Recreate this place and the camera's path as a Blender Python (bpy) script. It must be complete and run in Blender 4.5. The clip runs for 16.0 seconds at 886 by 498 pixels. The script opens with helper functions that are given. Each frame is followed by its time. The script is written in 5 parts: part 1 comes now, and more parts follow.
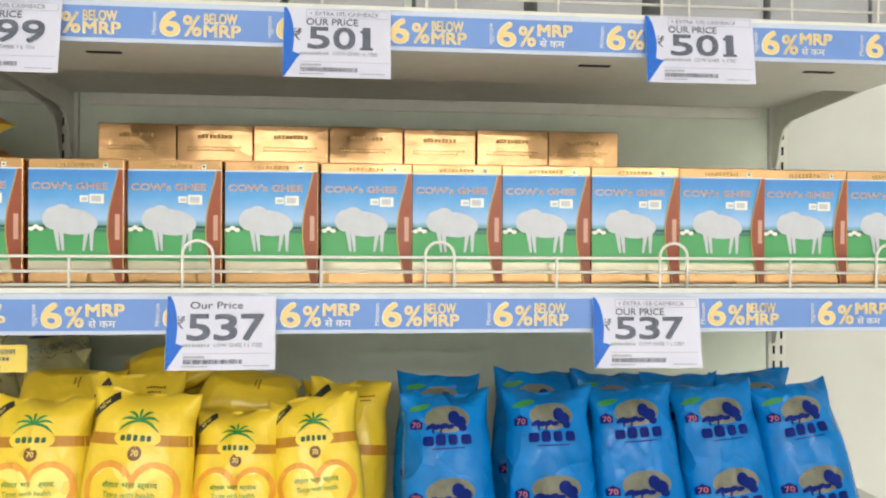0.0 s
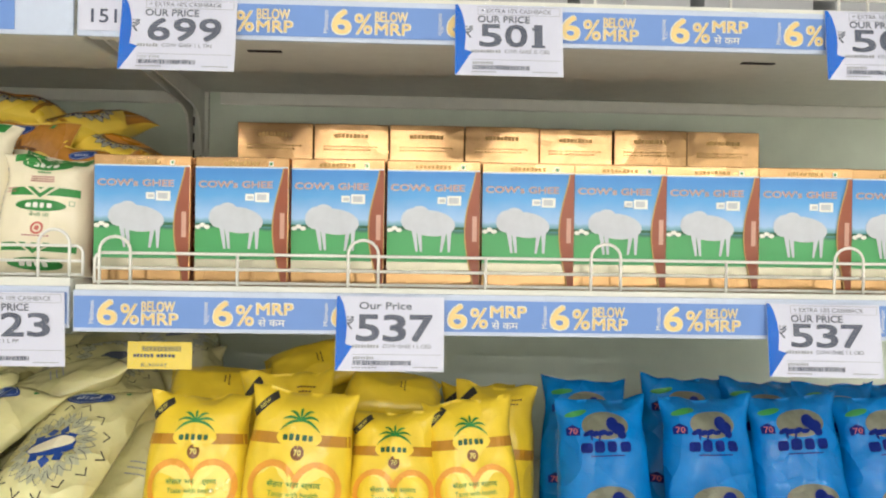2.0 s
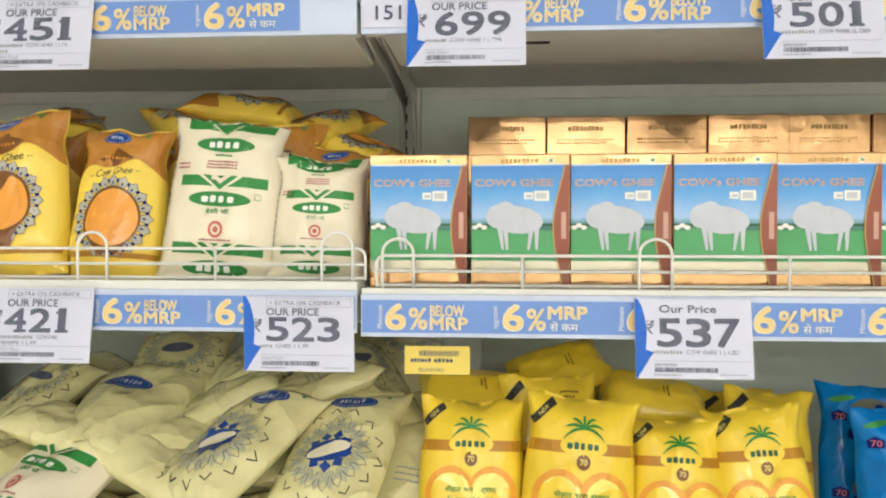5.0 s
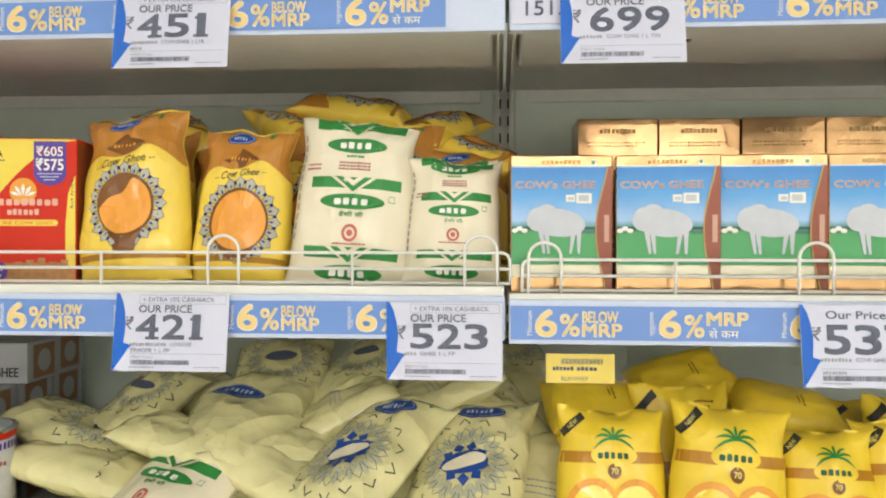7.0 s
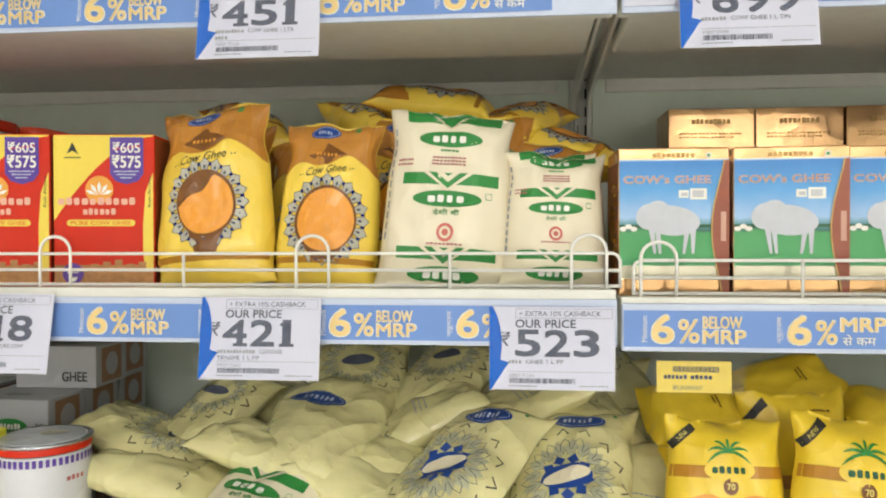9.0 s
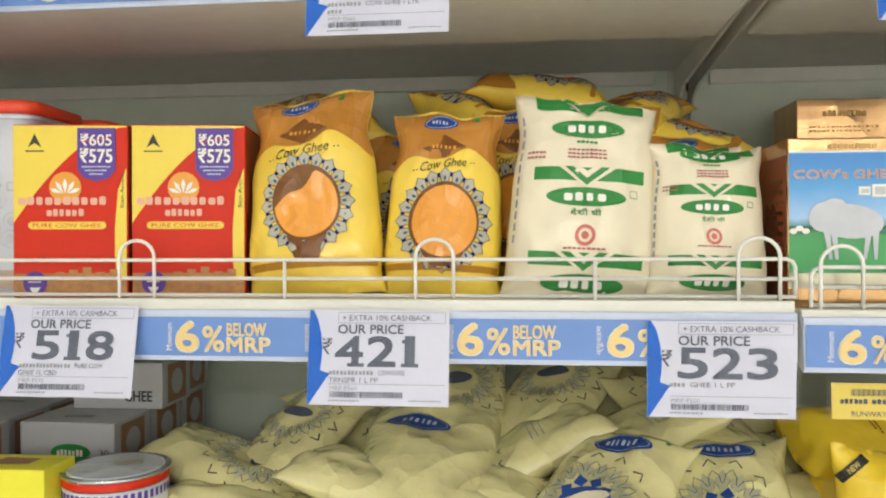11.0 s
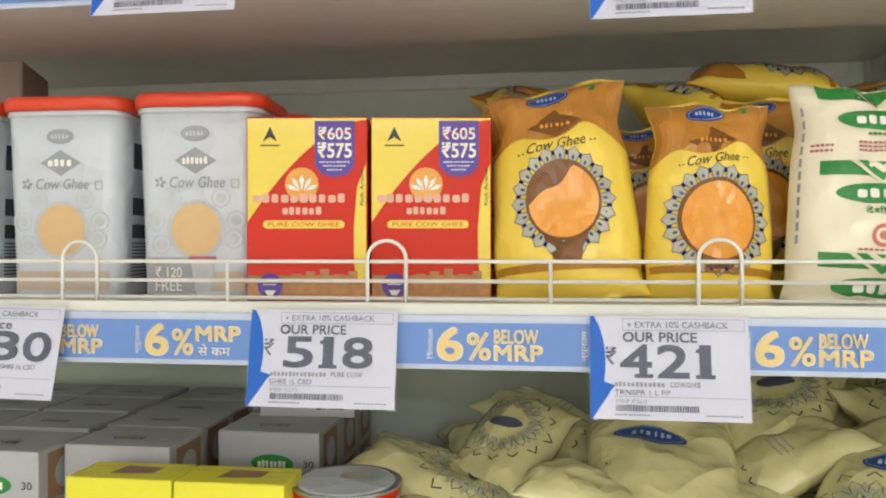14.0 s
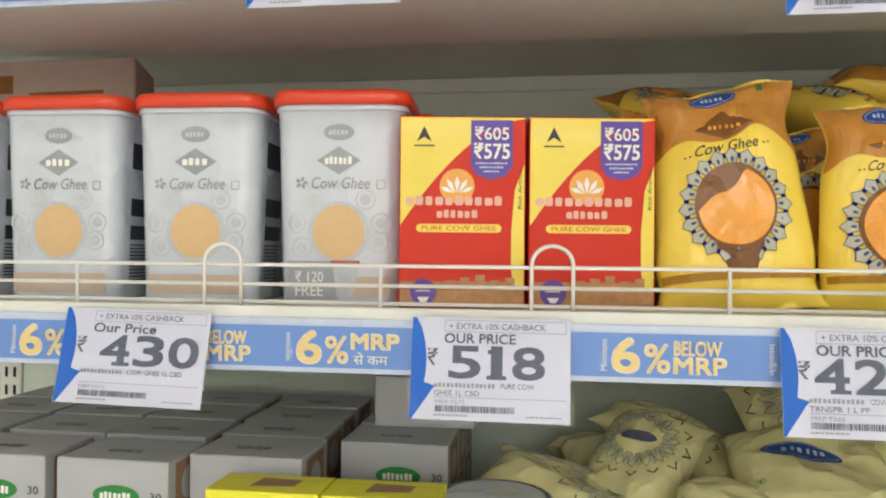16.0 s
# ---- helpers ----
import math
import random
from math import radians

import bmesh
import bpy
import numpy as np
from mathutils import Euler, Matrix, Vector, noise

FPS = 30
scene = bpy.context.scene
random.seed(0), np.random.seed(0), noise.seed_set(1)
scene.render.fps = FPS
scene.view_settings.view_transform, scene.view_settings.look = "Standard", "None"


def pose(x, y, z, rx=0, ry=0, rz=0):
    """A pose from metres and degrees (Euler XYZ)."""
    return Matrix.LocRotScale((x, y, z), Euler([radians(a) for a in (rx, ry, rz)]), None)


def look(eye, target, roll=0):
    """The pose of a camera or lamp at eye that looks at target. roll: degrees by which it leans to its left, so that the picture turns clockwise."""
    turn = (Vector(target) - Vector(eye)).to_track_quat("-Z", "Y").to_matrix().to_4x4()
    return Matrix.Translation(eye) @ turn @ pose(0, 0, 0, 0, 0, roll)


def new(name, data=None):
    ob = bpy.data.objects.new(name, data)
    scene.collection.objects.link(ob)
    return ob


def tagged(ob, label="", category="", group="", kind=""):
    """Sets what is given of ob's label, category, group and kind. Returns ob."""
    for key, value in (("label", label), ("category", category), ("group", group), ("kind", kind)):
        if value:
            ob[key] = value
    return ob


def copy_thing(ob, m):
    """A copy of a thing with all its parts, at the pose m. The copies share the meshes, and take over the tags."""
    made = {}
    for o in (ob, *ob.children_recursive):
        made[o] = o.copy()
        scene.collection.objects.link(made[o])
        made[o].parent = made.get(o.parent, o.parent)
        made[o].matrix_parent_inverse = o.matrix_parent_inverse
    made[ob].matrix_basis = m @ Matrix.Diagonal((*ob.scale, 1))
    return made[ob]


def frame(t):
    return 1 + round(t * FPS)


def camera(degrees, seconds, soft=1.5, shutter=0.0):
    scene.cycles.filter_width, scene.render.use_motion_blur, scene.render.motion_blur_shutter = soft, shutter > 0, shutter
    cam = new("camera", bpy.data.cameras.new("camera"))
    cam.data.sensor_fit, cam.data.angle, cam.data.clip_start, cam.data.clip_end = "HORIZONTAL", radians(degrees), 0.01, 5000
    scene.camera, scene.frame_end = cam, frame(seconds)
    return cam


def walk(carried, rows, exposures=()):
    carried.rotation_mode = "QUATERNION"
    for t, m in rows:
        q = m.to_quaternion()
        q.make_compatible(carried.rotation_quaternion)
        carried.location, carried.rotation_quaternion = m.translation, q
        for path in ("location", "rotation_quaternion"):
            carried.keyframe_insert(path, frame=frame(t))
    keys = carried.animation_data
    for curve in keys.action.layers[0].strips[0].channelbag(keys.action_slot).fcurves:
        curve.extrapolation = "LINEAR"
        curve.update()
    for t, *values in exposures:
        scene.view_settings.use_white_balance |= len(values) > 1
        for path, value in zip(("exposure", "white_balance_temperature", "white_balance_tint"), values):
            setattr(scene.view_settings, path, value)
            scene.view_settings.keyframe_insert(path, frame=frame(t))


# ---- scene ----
cam = camera(60.0, 16.0, soft=2.0)
PATH = [
    (0, (-0.098, 0.013, 1.401), (0.091, 2.005, 1.396), 0.3),
    (0.5, (-0.127, 0.017, 1.402), (0.04, 2.01, 1.394), 0.3),
    (1, (-0.159, 0.022, 1.403), (-0.031, 2.018, 1.393), 0.4),
    (1.5, (-0.193, 0.029, 1.401), (-0.092, 2.027, 1.399), 0.3),
    (2, (-0.215, 0.035, 1.4), (-0.141, 2.034, 1.397), 0.9),
    (2.5, (-0.235, 0.04, 1.401), (-0.181, 2.039, 1.398), 0.9),
    (3, (-0.26, 0.047, 1.402), (-0.239, 2.047, 1.4), 0.9),
    (3.5, (-0.286, 0.052, 1.402), (-0.296, 2.052, 1.399), 0.8),
    (4, (-0.312, 0.057, 1.403), (-0.366, 2.057, 1.396), 0.2),
    (4.5, (-0.35, 0.062, 1.404), (-0.436, 2.06, 1.4), 0.2),
    (5, (-0.405, 0.068, 1.407), (-0.552, 2.062, 1.378), 0.1),
    (7.5, (-0.553, 0.089, 1.401), (-0.698, 2.084, 1.399), 0.1),
    (8, (-0.564, 0.096, 1.406), (-0.734, 2.088, 1.385), -0.0),
    (8.5, (-0.585, 0.106, 1.408), (-0.785, 2.096, 1.383), -0.1),
    (11, (-0.724, 0.197, 1.406), (-0.939, 2.186, 1.401), -0.2),
    (11.5, (-0.752, 0.202, 1.409), (-0.994, 2.187, 1.378), -0.2),
    (12, (-0.797, 0.211, 1.407), (-1.068, 2.193, 1.391), -0.3),
    (12.5, (-0.841, 0.216, 1.407), (-1.116, 2.197, 1.402), -0.3),
    (13, (-0.877, 0.217, 1.405), (-1.154, 2.198, 1.408), -0.1),
    (13.5, (-0.896, 0.218, 1.405), (-1.175, 2.199, 1.409), -0.1),
    (14, (-0.911, 0.218, 1.406), (-1.185, 2.199, 1.405), -0.1),
    (14.5, (-0.93, 0.219, 1.406), (-1.206, 2.199, 1.409), -0.1),
    (15, (-0.964, 0.221, 1.404), (-1.246, 2.201, 1.415), -0.1),
    (15.5, (-0.995, 0.226, 1.405), (-1.288, 2.204, 1.417), 0.0),
    (16, (-1.028, 0.228, 1.406), (-1.318, 2.206, 1.418), 0.5),
]
EXPOSURES = [(0.0, -1.05), (5.0, -1.1), (8.0, -1.13), (11.0, -1.17), (16.0, -1.23)]
walk(cam, [(t, look(eye, target, roll)) for t, eye, target, roll in PATH], EXPOSURES)

# ---- light ----
world = bpy.data.worlds.new("world")
scene.world = world
world.use_nodes = True
world.node_tree.nodes["Background"].inputs["Color"].default_value = (0.9, 0.95, 1.0, 1)
world.node_tree.nodes["Background"].inputs["Strength"].default_value = 0.05
# Rows assumed, none in view; far ones over-strong to light the shelf depths.
TUBE_ROWS = ((-0.9, 6.0), (-3.2, 28.0), (-5.3, 85.0), (-7.4, 190.0))   # y of each row of ceiling lights, watts of the row
TUBE_X = (-1.6, 0.2, 2.0)
CEILING = 2.9
for row_y, watts in TUBE_ROWS:
    lamp = bpy.data.lights.new("unseen_tube_light", "AREA")
    lamp.shape, lamp.size, lamp.size_y, lamp.energy = "RECTANGLE", 5.1, 0.14, watts * 3
    lamp.color = (1.0, 0.975, 0.965)
    new("unseen_tube_light", lamp).matrix_world = look((TUBE_X[1], row_y, CEILING - 0.075), (TUBE_X[1], row_y, 0))


# ---- materials ----
def lin(hexa):
    """Linear colour from a six-digit hexadecimal one."""
    out = []
    for k in (0, 2, 4):
        c = int(hexa[k:k + 2], 16) / 255
        out.append(c / 12.92 if c <= 0.04045 else ((c + 0.055) / 1.055) ** 2.4)
    return (*out, 1)


def mat(name, hexa, rough=0.5, metal=0.0, vary=0.08, grain=120.0, bump=0.05, coat=0.0, sss=0.0, gloss=0.5, stretch=(1, 1, 1), crinkle=0):
    """A surface with variation in colour and gloss at two scales and a fine relief."""
    m = bpy.data.materials.new(name)
    m.use_nodes = True
    nt = m.node_tree
    bsdf = nt.nodes["Principled BSDF"]
    base = lin(hexa)
    tc = nt.nodes.new("ShaderNodeTexCoord")
    mp = nt.nodes.new("ShaderNodeMapping")
    mp.inputs["Scale"].default_value = stretch
    nt.links.new(tc.outputs["Object"], mp.inputs["Vector"])
    big = nt.nodes.new("ShaderNodeTexNoise")
    big.inputs["Scale"].default_value, big.inputs["Detail"].default_value = grain * 0.12, 3
    small = nt.nodes.new("ShaderNodeTexNoise")
    small.inputs["Scale"].default_value, small.inputs["Detail"].default_value = grain, 4
    for n in (big, small):
        nt.links.new(mp.outputs["Vector"], n.inputs["Vector"])
    both = nt.nodes.new("ShaderNodeMath")
    both.operation = "ADD"
    nt.links.new(big.outputs["Fac"], both.inputs[0])
    nt.links.new(small.outputs["Fac"], both.inputs[1])
    ramp = nt.nodes.new("ShaderNodeMapRange")
    ramp.inputs["From Min"].default_value, ramp.inputs["From Max"].default_value = 0.6, 1.4
    ramp.inputs["To Min"].default_value, ramp.inputs["To Max"].default_value = 1 - vary, 1 + vary * 0.6
    nt.links.new(both.outputs[0], ramp.inputs["Value"])
    mul = nt.nodes.new("ShaderNodeMix")
    mul.data_type, mul.blend_type = "RGBA", "MULTIPLY"
    mul.inputs["Factor"].default_value = 1
    mul.inputs["A"].default_value = base
    nt.links.new(ramp.outputs["Result"], mul.inputs["B"])
    nt.links.new(mul.outputs["Result"], bsdf.inputs["Base Color"])
    rr = nt.nodes.new("ShaderNodeMapRange")
    rr.inputs["From Min"].default_value, rr.inputs["From Max"].default_value = 0.3, 0.7
    rr.inputs["To Min"].default_value, rr.inputs["To Max"].default_value = max(0.02, rough - 0.06), min(1, rough + 0.08)
    nt.links.new(big.outputs["Fac"], rr.inputs["Value"])
    nt.links.new(rr.outputs["Result"], bsdf.inputs["Roughness"])
    bsdf.inputs["Metallic"].default_value = metal
    bsdf.inputs["Specular IOR Level"].default_value = gloss
    bsdf.inputs["Coat Weight"].default_value = coat
    bsdf.inputs["Coat Roughness"].default_value = 0.08
    if sss:
        bsdf.inputs["Subsurface Weight"].default_value = sss
        bsdf.inputs["Subsurface Radius"].default_value = (0.02, 0.015, 0.008)
        bsdf.inputs["Subsurface Scale"].default_value = 0.3
    if bump:
        b = nt.nodes.new("ShaderNodeBump")
        b.inputs["Strength"].default_value, b.inputs["Distance"].default_value = bump, 0.002
        nt.links.new(both.outputs[0], b.inputs["Height"])
        nt.links.new(b.outputs["Normal"], bsdf.inputs["Normal"])
    if bump and crinkle:
        # sharp film creases, different on every pouch
        info = nt.nodes.new("ShaderNodeObjectInfo")
        shift = nt.nodes.new("ShaderNodeVectorMath")
        shift.operation, shift.inputs[1].default_value = "MULTIPLY_ADD", (7.0, 7.0, 7.0)
        nt.links.new(info.outputs["Location"], shift.inputs[0])
        nt.links.new(tc.outputs["Object"], shift.inputs[2])
        fold = nt.nodes.new("ShaderNodeTexNoise")
        fold.noise_type = "RIDGED_MULTIFRACTAL"
        fold.inputs["Scale"].default_value, fold.inputs["Detail"].default_value = 22, 2
        fold.inputs["Offset"].default_value, fold.inputs["Gain"].default_value = 1.0, 1.0
        nt.links.new(shift.outputs["Vector"], fold.inputs["Vector"])
        c = nt.nodes.new("ShaderNodeBump")
        c.inputs["Strength"].default_value, c.inputs["Distance"].default_value = crinkle, 0.0035
        nt.links.new(fold.outputs["Fac"], c.inputs["Height"])
        nt.links.new(b.outputs["Normal"], c.inputs["Normal"])
        nt.links.new(c.outputs["Normal"], bsdf.inputs["Normal"])
    return m


def fade(name, stops, low, high, rough=0.4):
    """A printed colour that runs over the height of its object, between the given z."""
    m = bpy.data.materials.new(name)
    m.use_nodes = True
    nt = m.node_tree
    tc = nt.nodes.new("ShaderNodeTexCoord")
    sep = nt.nodes.new("ShaderNodeSeparateXYZ")
    nt.links.new(tc.outputs["Object"], sep.inputs[0])
    mr = nt.nodes.new("ShaderNodeMapRange")
    mr.inputs["From Min"].default_value, mr.inputs["From Max"].default_value = low, high
    nt.links.new(sep.outputs["Z"], mr.inputs["Value"])
    no = nt.nodes.new("ShaderNodeTexNoise")
    no.inputs["Scale"].default_value = 45
    nt.links.new(tc.outputs["Object"], no.inputs["Vector"])
    ad = nt.nodes.new("ShaderNodeMath")
    ad.operation, ad.inputs[1].default_value = "MULTIPLY_ADD", 0.12
    nt.links.new(no.outputs["Fac"], ad.inputs[0])
    nt.links.new(mr.outputs["Result"], ad.inputs[2])
    cr = nt.nodes.new("ShaderNodeValToRGB")
    while len(cr.color_ramp.elements) < len(stops):
        cr.color_ramp.elements.new(0.5)
    for e, (pos, hexa) in zip(cr.color_ramp.elements, stops):
        e.position, e.color = pos, lin(hexa)
    nt.links.new(ad.outputs[0], cr.inputs["Fac"])
    bsdf = nt.nodes["Principled BSDF"]
    nt.links.new(cr.outputs["Color"], bsdf.inputs["Base Color"])
    bsdf.inputs["Roughness"].default_value = rough
    bsdf.inputs["Coat Weight"].default_value = 0.12
    return m


def clear(name, hexa, rough=0.12, alpha=0.025):
    """Thin clear plastic: mostly see-through, with gloss on top."""
    m = bpy.data.materials.new(name)
    m.use_nodes = True
    nt = m.node_tree
    bsdf = nt.nodes["Principled BSDF"]
    bsdf.inputs["Base Color"].default_value = lin(hexa)
    bsdf.inputs["Roughness"].default_value = rough
    bsdf.inputs["Alpha"].default_value = alpha
    return m


PAPER = mat("tag_paper", "d6d8ea", 0.55, vary=0.03, grain=300, bump=0.02)
TAG_BLUE = mat("tag_blue_ink", "0066d0", 0.8, gloss=0.1, vary=0.06)
INK = mat("grey_ink", "5b6174", 0.7, gloss=0.2, vary=0.12, grain=400)
INK_SOFT = mat("soft_grey_ink", "9a9da6", 0.6, vary=0.15, grain=400)
STRIP_BLUE = mat("strip_blue_paper", "6f95d8", 0.45, vary=0.06, grain=40)
STRIP_PALE = mat("strip_pale_plastic", "c9d4ea", 0.3, vary=0.04)
STRIP_GOLD = mat("strip_gold_ink", "f0d490", 0.45, vary=0.06)
WHITE_INK = mat("white_ink", "f4f2ea", 0.5, vary=0.03)
STEEL = mat("painted_steel", "e8e8df", 0.42, vary=0.07, grain=60, bump=0.03)
STEEL_BACK = mat("painted_back_panel", "e2ecdd", 0.45, vary=0.08, grain=30, bump=0.03)
DARK = mat("dark_gap", "191a1a", 0.8)
WIRE = mat("white_coated_wire", "f1efe8", 0.3, vary=0.05, grain=200)
PLASTIC = clear("clear_pocket", "ffffff")
GOLD = mat("gold_foil", "c29a6e", 0.18, metal=0.95, vary=0.22, grain=50, bump=0.2, crinkle=0.1)
FOIL_PALE = mat("pale_silver_foil", "c3bda8", 0.25, metal=0.6, vary=0.1, grain=50, bump=0.1)
SKY_HAZE = mat("pale_blue_ink", "cfe0ef", 0.45, vary=0.05)
GOLD_INK = mat("gold_ink", "b9975c", 0.4, metal=0.3)
BROWN_CARD = mat("brown_card", "95492c", 0.3, vary=0.2, grain=60)
GREEN_DARK = mat("dark_green_ink", "245f3a", 0.5, vary=0.2, grain=90)
GREEN = mat("green_ink", "2f8b3e", 0.45, vary=0.1, grain=90)
COPPER = mat("copper_ink", "cfa08c", 0.4, vary=0.1)
COW = mat("white_figure_ink", "cdd1d9", 0.5, vary=0.12, grain=90)
SKY = fade("carton_sky", [(0.0, "3f9a6a"), (0.12, "4dab66"), (0.36, "45a05c"), (0.39, "2f6a58"), (0.43, "4c8f98"), (0.5, "a3c8ee"), (0.75, "5aa6e4"), (1.0, "3f8cd6")], 0.028, 0.118)
DALDA = mat("yellow_pouch_film", "f6d438", 0.3, vary=0.07, grain=45, bump=0.28, coat=0.35, crinkle=0.3)
DALDA_PALE = mat("pale_yellow_print", "fbe873", 0.3, vary=0.05, grain=45, bump=0.1, coat=0.3)
DALDA_BROWN = mat("tan_band_print", "bd8421", 0.35, vary=0.1)
ORANGE = mat("orange_print", "f0a63a", 0.35, vary=0.06)
RATH = mat("blue_pouch_film", "007ac8", 0.2, gloss=0.15, vary=0.22, grain=45, bump=0.4, coat=0.3, crinkle=0.9)
RATH_DARK = mat("navy_print", "0a2272", 0.6, vary=0.1, gloss=0.1)
OLIVE = mat("dull_olive_print", "70725f", 0.4, vary=0.25, grain=150)
RED = mat("red_print", "d62c0c", 0.45, vary=0.06, coat=0.06, gloss=0.3)
SEAL = mat("faded_red_seal_ink", "d67468", 0.4, vary=0.1)
CREAM = mat("cream_pouch_film", "f2e8cc", 0.3, vary=0.06, grain=45, bump=0.3, coat=0.35, crinkle=0.25)
PARAS = mat("ghee_pouch_film", "e6dfa6", 0.22, vary=0.14, grain=35, bump=0.35, coat=0.6, sss=0.15, crinkle=0.7)
NANDAN = mat("golden_pouch_film", "ffde58", 0.28, vary=0.06, grain=45, bump=0.3, coat=0.4, crinkle=0.25)
NANDAN_BROWN = mat("bronze_pouch_film", "cc8c3a", 0.26, vary=0.14, grain=45, bump=0.3, coat=0.45, crinkle=0.4)
DEEP_BROWN = mat("deep_brown_print", "81501d", 0.35, vary=0.12)
LOGO_BLUE = mat("logo_blue_print", "1d4797", 0.35, vary=0.08)
PETAL_PALE = mat("faint_petal_print", "bfbf9f", 0.3, vary=0.15, grain=150, coat=0.3)
GREY_PRINT = mat("silver_grey_print", "c3c0ae", 0.35, vary=0.15, grain=150)
ORANGE_DISC = mat("orange_disc_print", "f6a63a", 0.3, vary=0.05, coat=0.4)
YELLOW_CARD = mat("yellow_card", "f3d84f", 0.4, vary=0.05, coat=0.15)
NAME_PALE = mat("pale_rose_ink", "ecb49c", 0.45, vary=0.08)
PURPLE = mat("purple_print", "5a3a9c", 0.4, vary=0.06)
SCENERY = mat("terracotta_print", "c08a52", 0.45, vary=0.4, grain=160)
TUB = mat("frosted_white_plastic", "d4dae3", 0.25, vary=0.08, grain=40, bump=0.12, coat=0.9, sss=0.1, crinkle=0.35)
LID = mat("red_orange_plastic", "e8492a", 0.3, vary=0.04, coat=0.2)
TUB_GREY = mat("tub_grey_print", "a3a7ad", 0.4, vary=0.1)
TUB_PALE = mat("tub_pale_print", "c6cace", 0.4, vary=0.15, grain=200)
TUB_DARK = mat("tub_dark_print", "3d3f45", 0.4, vary=0.1)
TUB_ORANGE = mat("tub_pale_orange_print", "e0bd8a", 0.4, vary=0.06)
CARD_WHITE = mat("white_card", "b8b9bd", 0.5, vary=0.05, grain=60)
TRAY_CARD = mat("dull_tray_card", "a8968a", 0.5, vary=0.1)
KRAFT = mat("kraft_print", "a07a5d", 0.5, vary=0.1)
BLACK_INK = mat("black_ink", "33322f", 0.5, vary=0.1)
TIN = mat("tin_white_print", "dcdde2", 0.25, vary=0.05, coat=0.3)
TIN_METAL = mat("bare_tin", "b9bcc2", 0.25, metal=0.9)
LEMON = mat("lemon_card", "f2ea3a", 0.4, vary=0.05, coat=0.15)
PINK_INK = mat("faded_red_ink", "b9696b", 0.5, vary=0.15)
WALL = mat("white_wall_paint", "dedfd8", 0.7, vary=0.04, grain=20, bump=0.06)
FLOOR = mat("pale_floor_tile", "e9e6df", 0.25, vary=0.08, grain=12)
CEIL = mat("ceiling_paint", "e8e8e4", 0.8, vary=0.03)
GLOW = bpy.data.materials.new("lit_diffuser")
GLOW.use_nodes = True
GLOW.node_tree.nodes["Principled BSDF"].inputs["Emission Color"].default_value = (1, 0.97, 0.92, 1)
GLOW.node_tree.nodes["Principled BSDF"].inputs["Emission Strength"].default_value = 3.0


# ---- mesh helpers ----
def mesh(name, verts, faces, smooth=False):
    me = bpy.data.meshes.new(name)
    me.from_pydata([tuple(v) for v in verts], [], faces)
    if smooth:
        me.polygons.foreach_set("use_smooth", [True] * len(me.polygons))
    return me


def part(name, me, material, parent, label="", m=None):
    """Links a mesh as one object under a thing or a part."""
    if isinstance(me, bmesh.types.BMesh):
        data = bpy.data.meshes.new(name)
        me.to_mesh(data)
        me.free()
        me = data
    if material and not me.materials:
        me.materials.append(material)
    ob = new(name, me)
    if parent:
        ob.parent = parent
    if m is not None:
        ob.matrix_basis = m
    if label:
        tagged(ob, label)
    return ob


def thing(name, m, label, category, group="", kind=""):
    ob = new(name)
    ob.empty_display_size = 0.05
    ob.matrix_basis = m
    return tagged(ob, label, category, group, kind)


def box(x0, y0, z0, x1, y1, z1, bevel=0.0015, segments=2):
    bm = bmesh.new()
    bmesh.ops.create_cube(bm, size=1)
    for v in bm.verts:
        v.co = ((x0 + x1) / 2 + v.co.x * (x1 - x0), (y0 + y1) / 2 + v.co.y * (y1 - y0), (z0 + z1) / 2 + v.co.z * (z1 - z0))
    if bevel:
        bmesh.ops.bevel(bm, geom=bm.edges[:], offset=bevel, segments=segments, affect="EDGES", profile=0.5)
    return bm


def join_boxes(boxes, bevel=0.0):
    """One mesh of several plain boxes (the bars of one barcode, the plates of one bent sheet)."""
    verts, faces = [], []
    for x0, y0, z0, x1, y1, z1 in boxes:
        k = len(verts)
        verts += [(x, y, z) for x in (x0, x1) for y in (y0, y1) for z in (z0, z1)]
        faces += [tuple(k + i for i in f) for f in ((0, 1, 3, 2), (4, 6, 7, 5), (0, 4, 5, 1), (2, 3, 7, 6), (0, 2, 6, 4), (1, 5, 7, 3))]
    return mesh("boxes", verts, faces)


def tube(points, radius, sides=6, closed=False):
    """A round wire along points."""
    pts = [Vector(p) for p in points]
    verts, faces, n = [], [], len(pts)
    for i, p in enumerate(pts):
        a = pts[i - 1] if i or closed else p
        b = pts[(i + 1) % n] if i < n - 1 or closed else p
        d = (b - a).normalized()
        s = d.cross(Vector((0, 1, 0.01))).normalized()
        u = s.cross(d)
        for k in range(sides):
            ang = 2 * math.pi * k / sides
            verts.append(p + radius * (math.cos(ang) * s + math.sin(ang) * u))
    for i in range(n if closed else n - 1):
        for k in range(sides):
            j = (i + 1) % n
            faces.append((i * sides + k, i * sides + (k + 1) % sides, j * sides + (k + 1) % sides, j * sides + k))
    if not closed:
        faces += [tuple(range(sides)), tuple(range((n - 1) * sides, n * sides))]
    return mesh("wire", verts, faces, True)


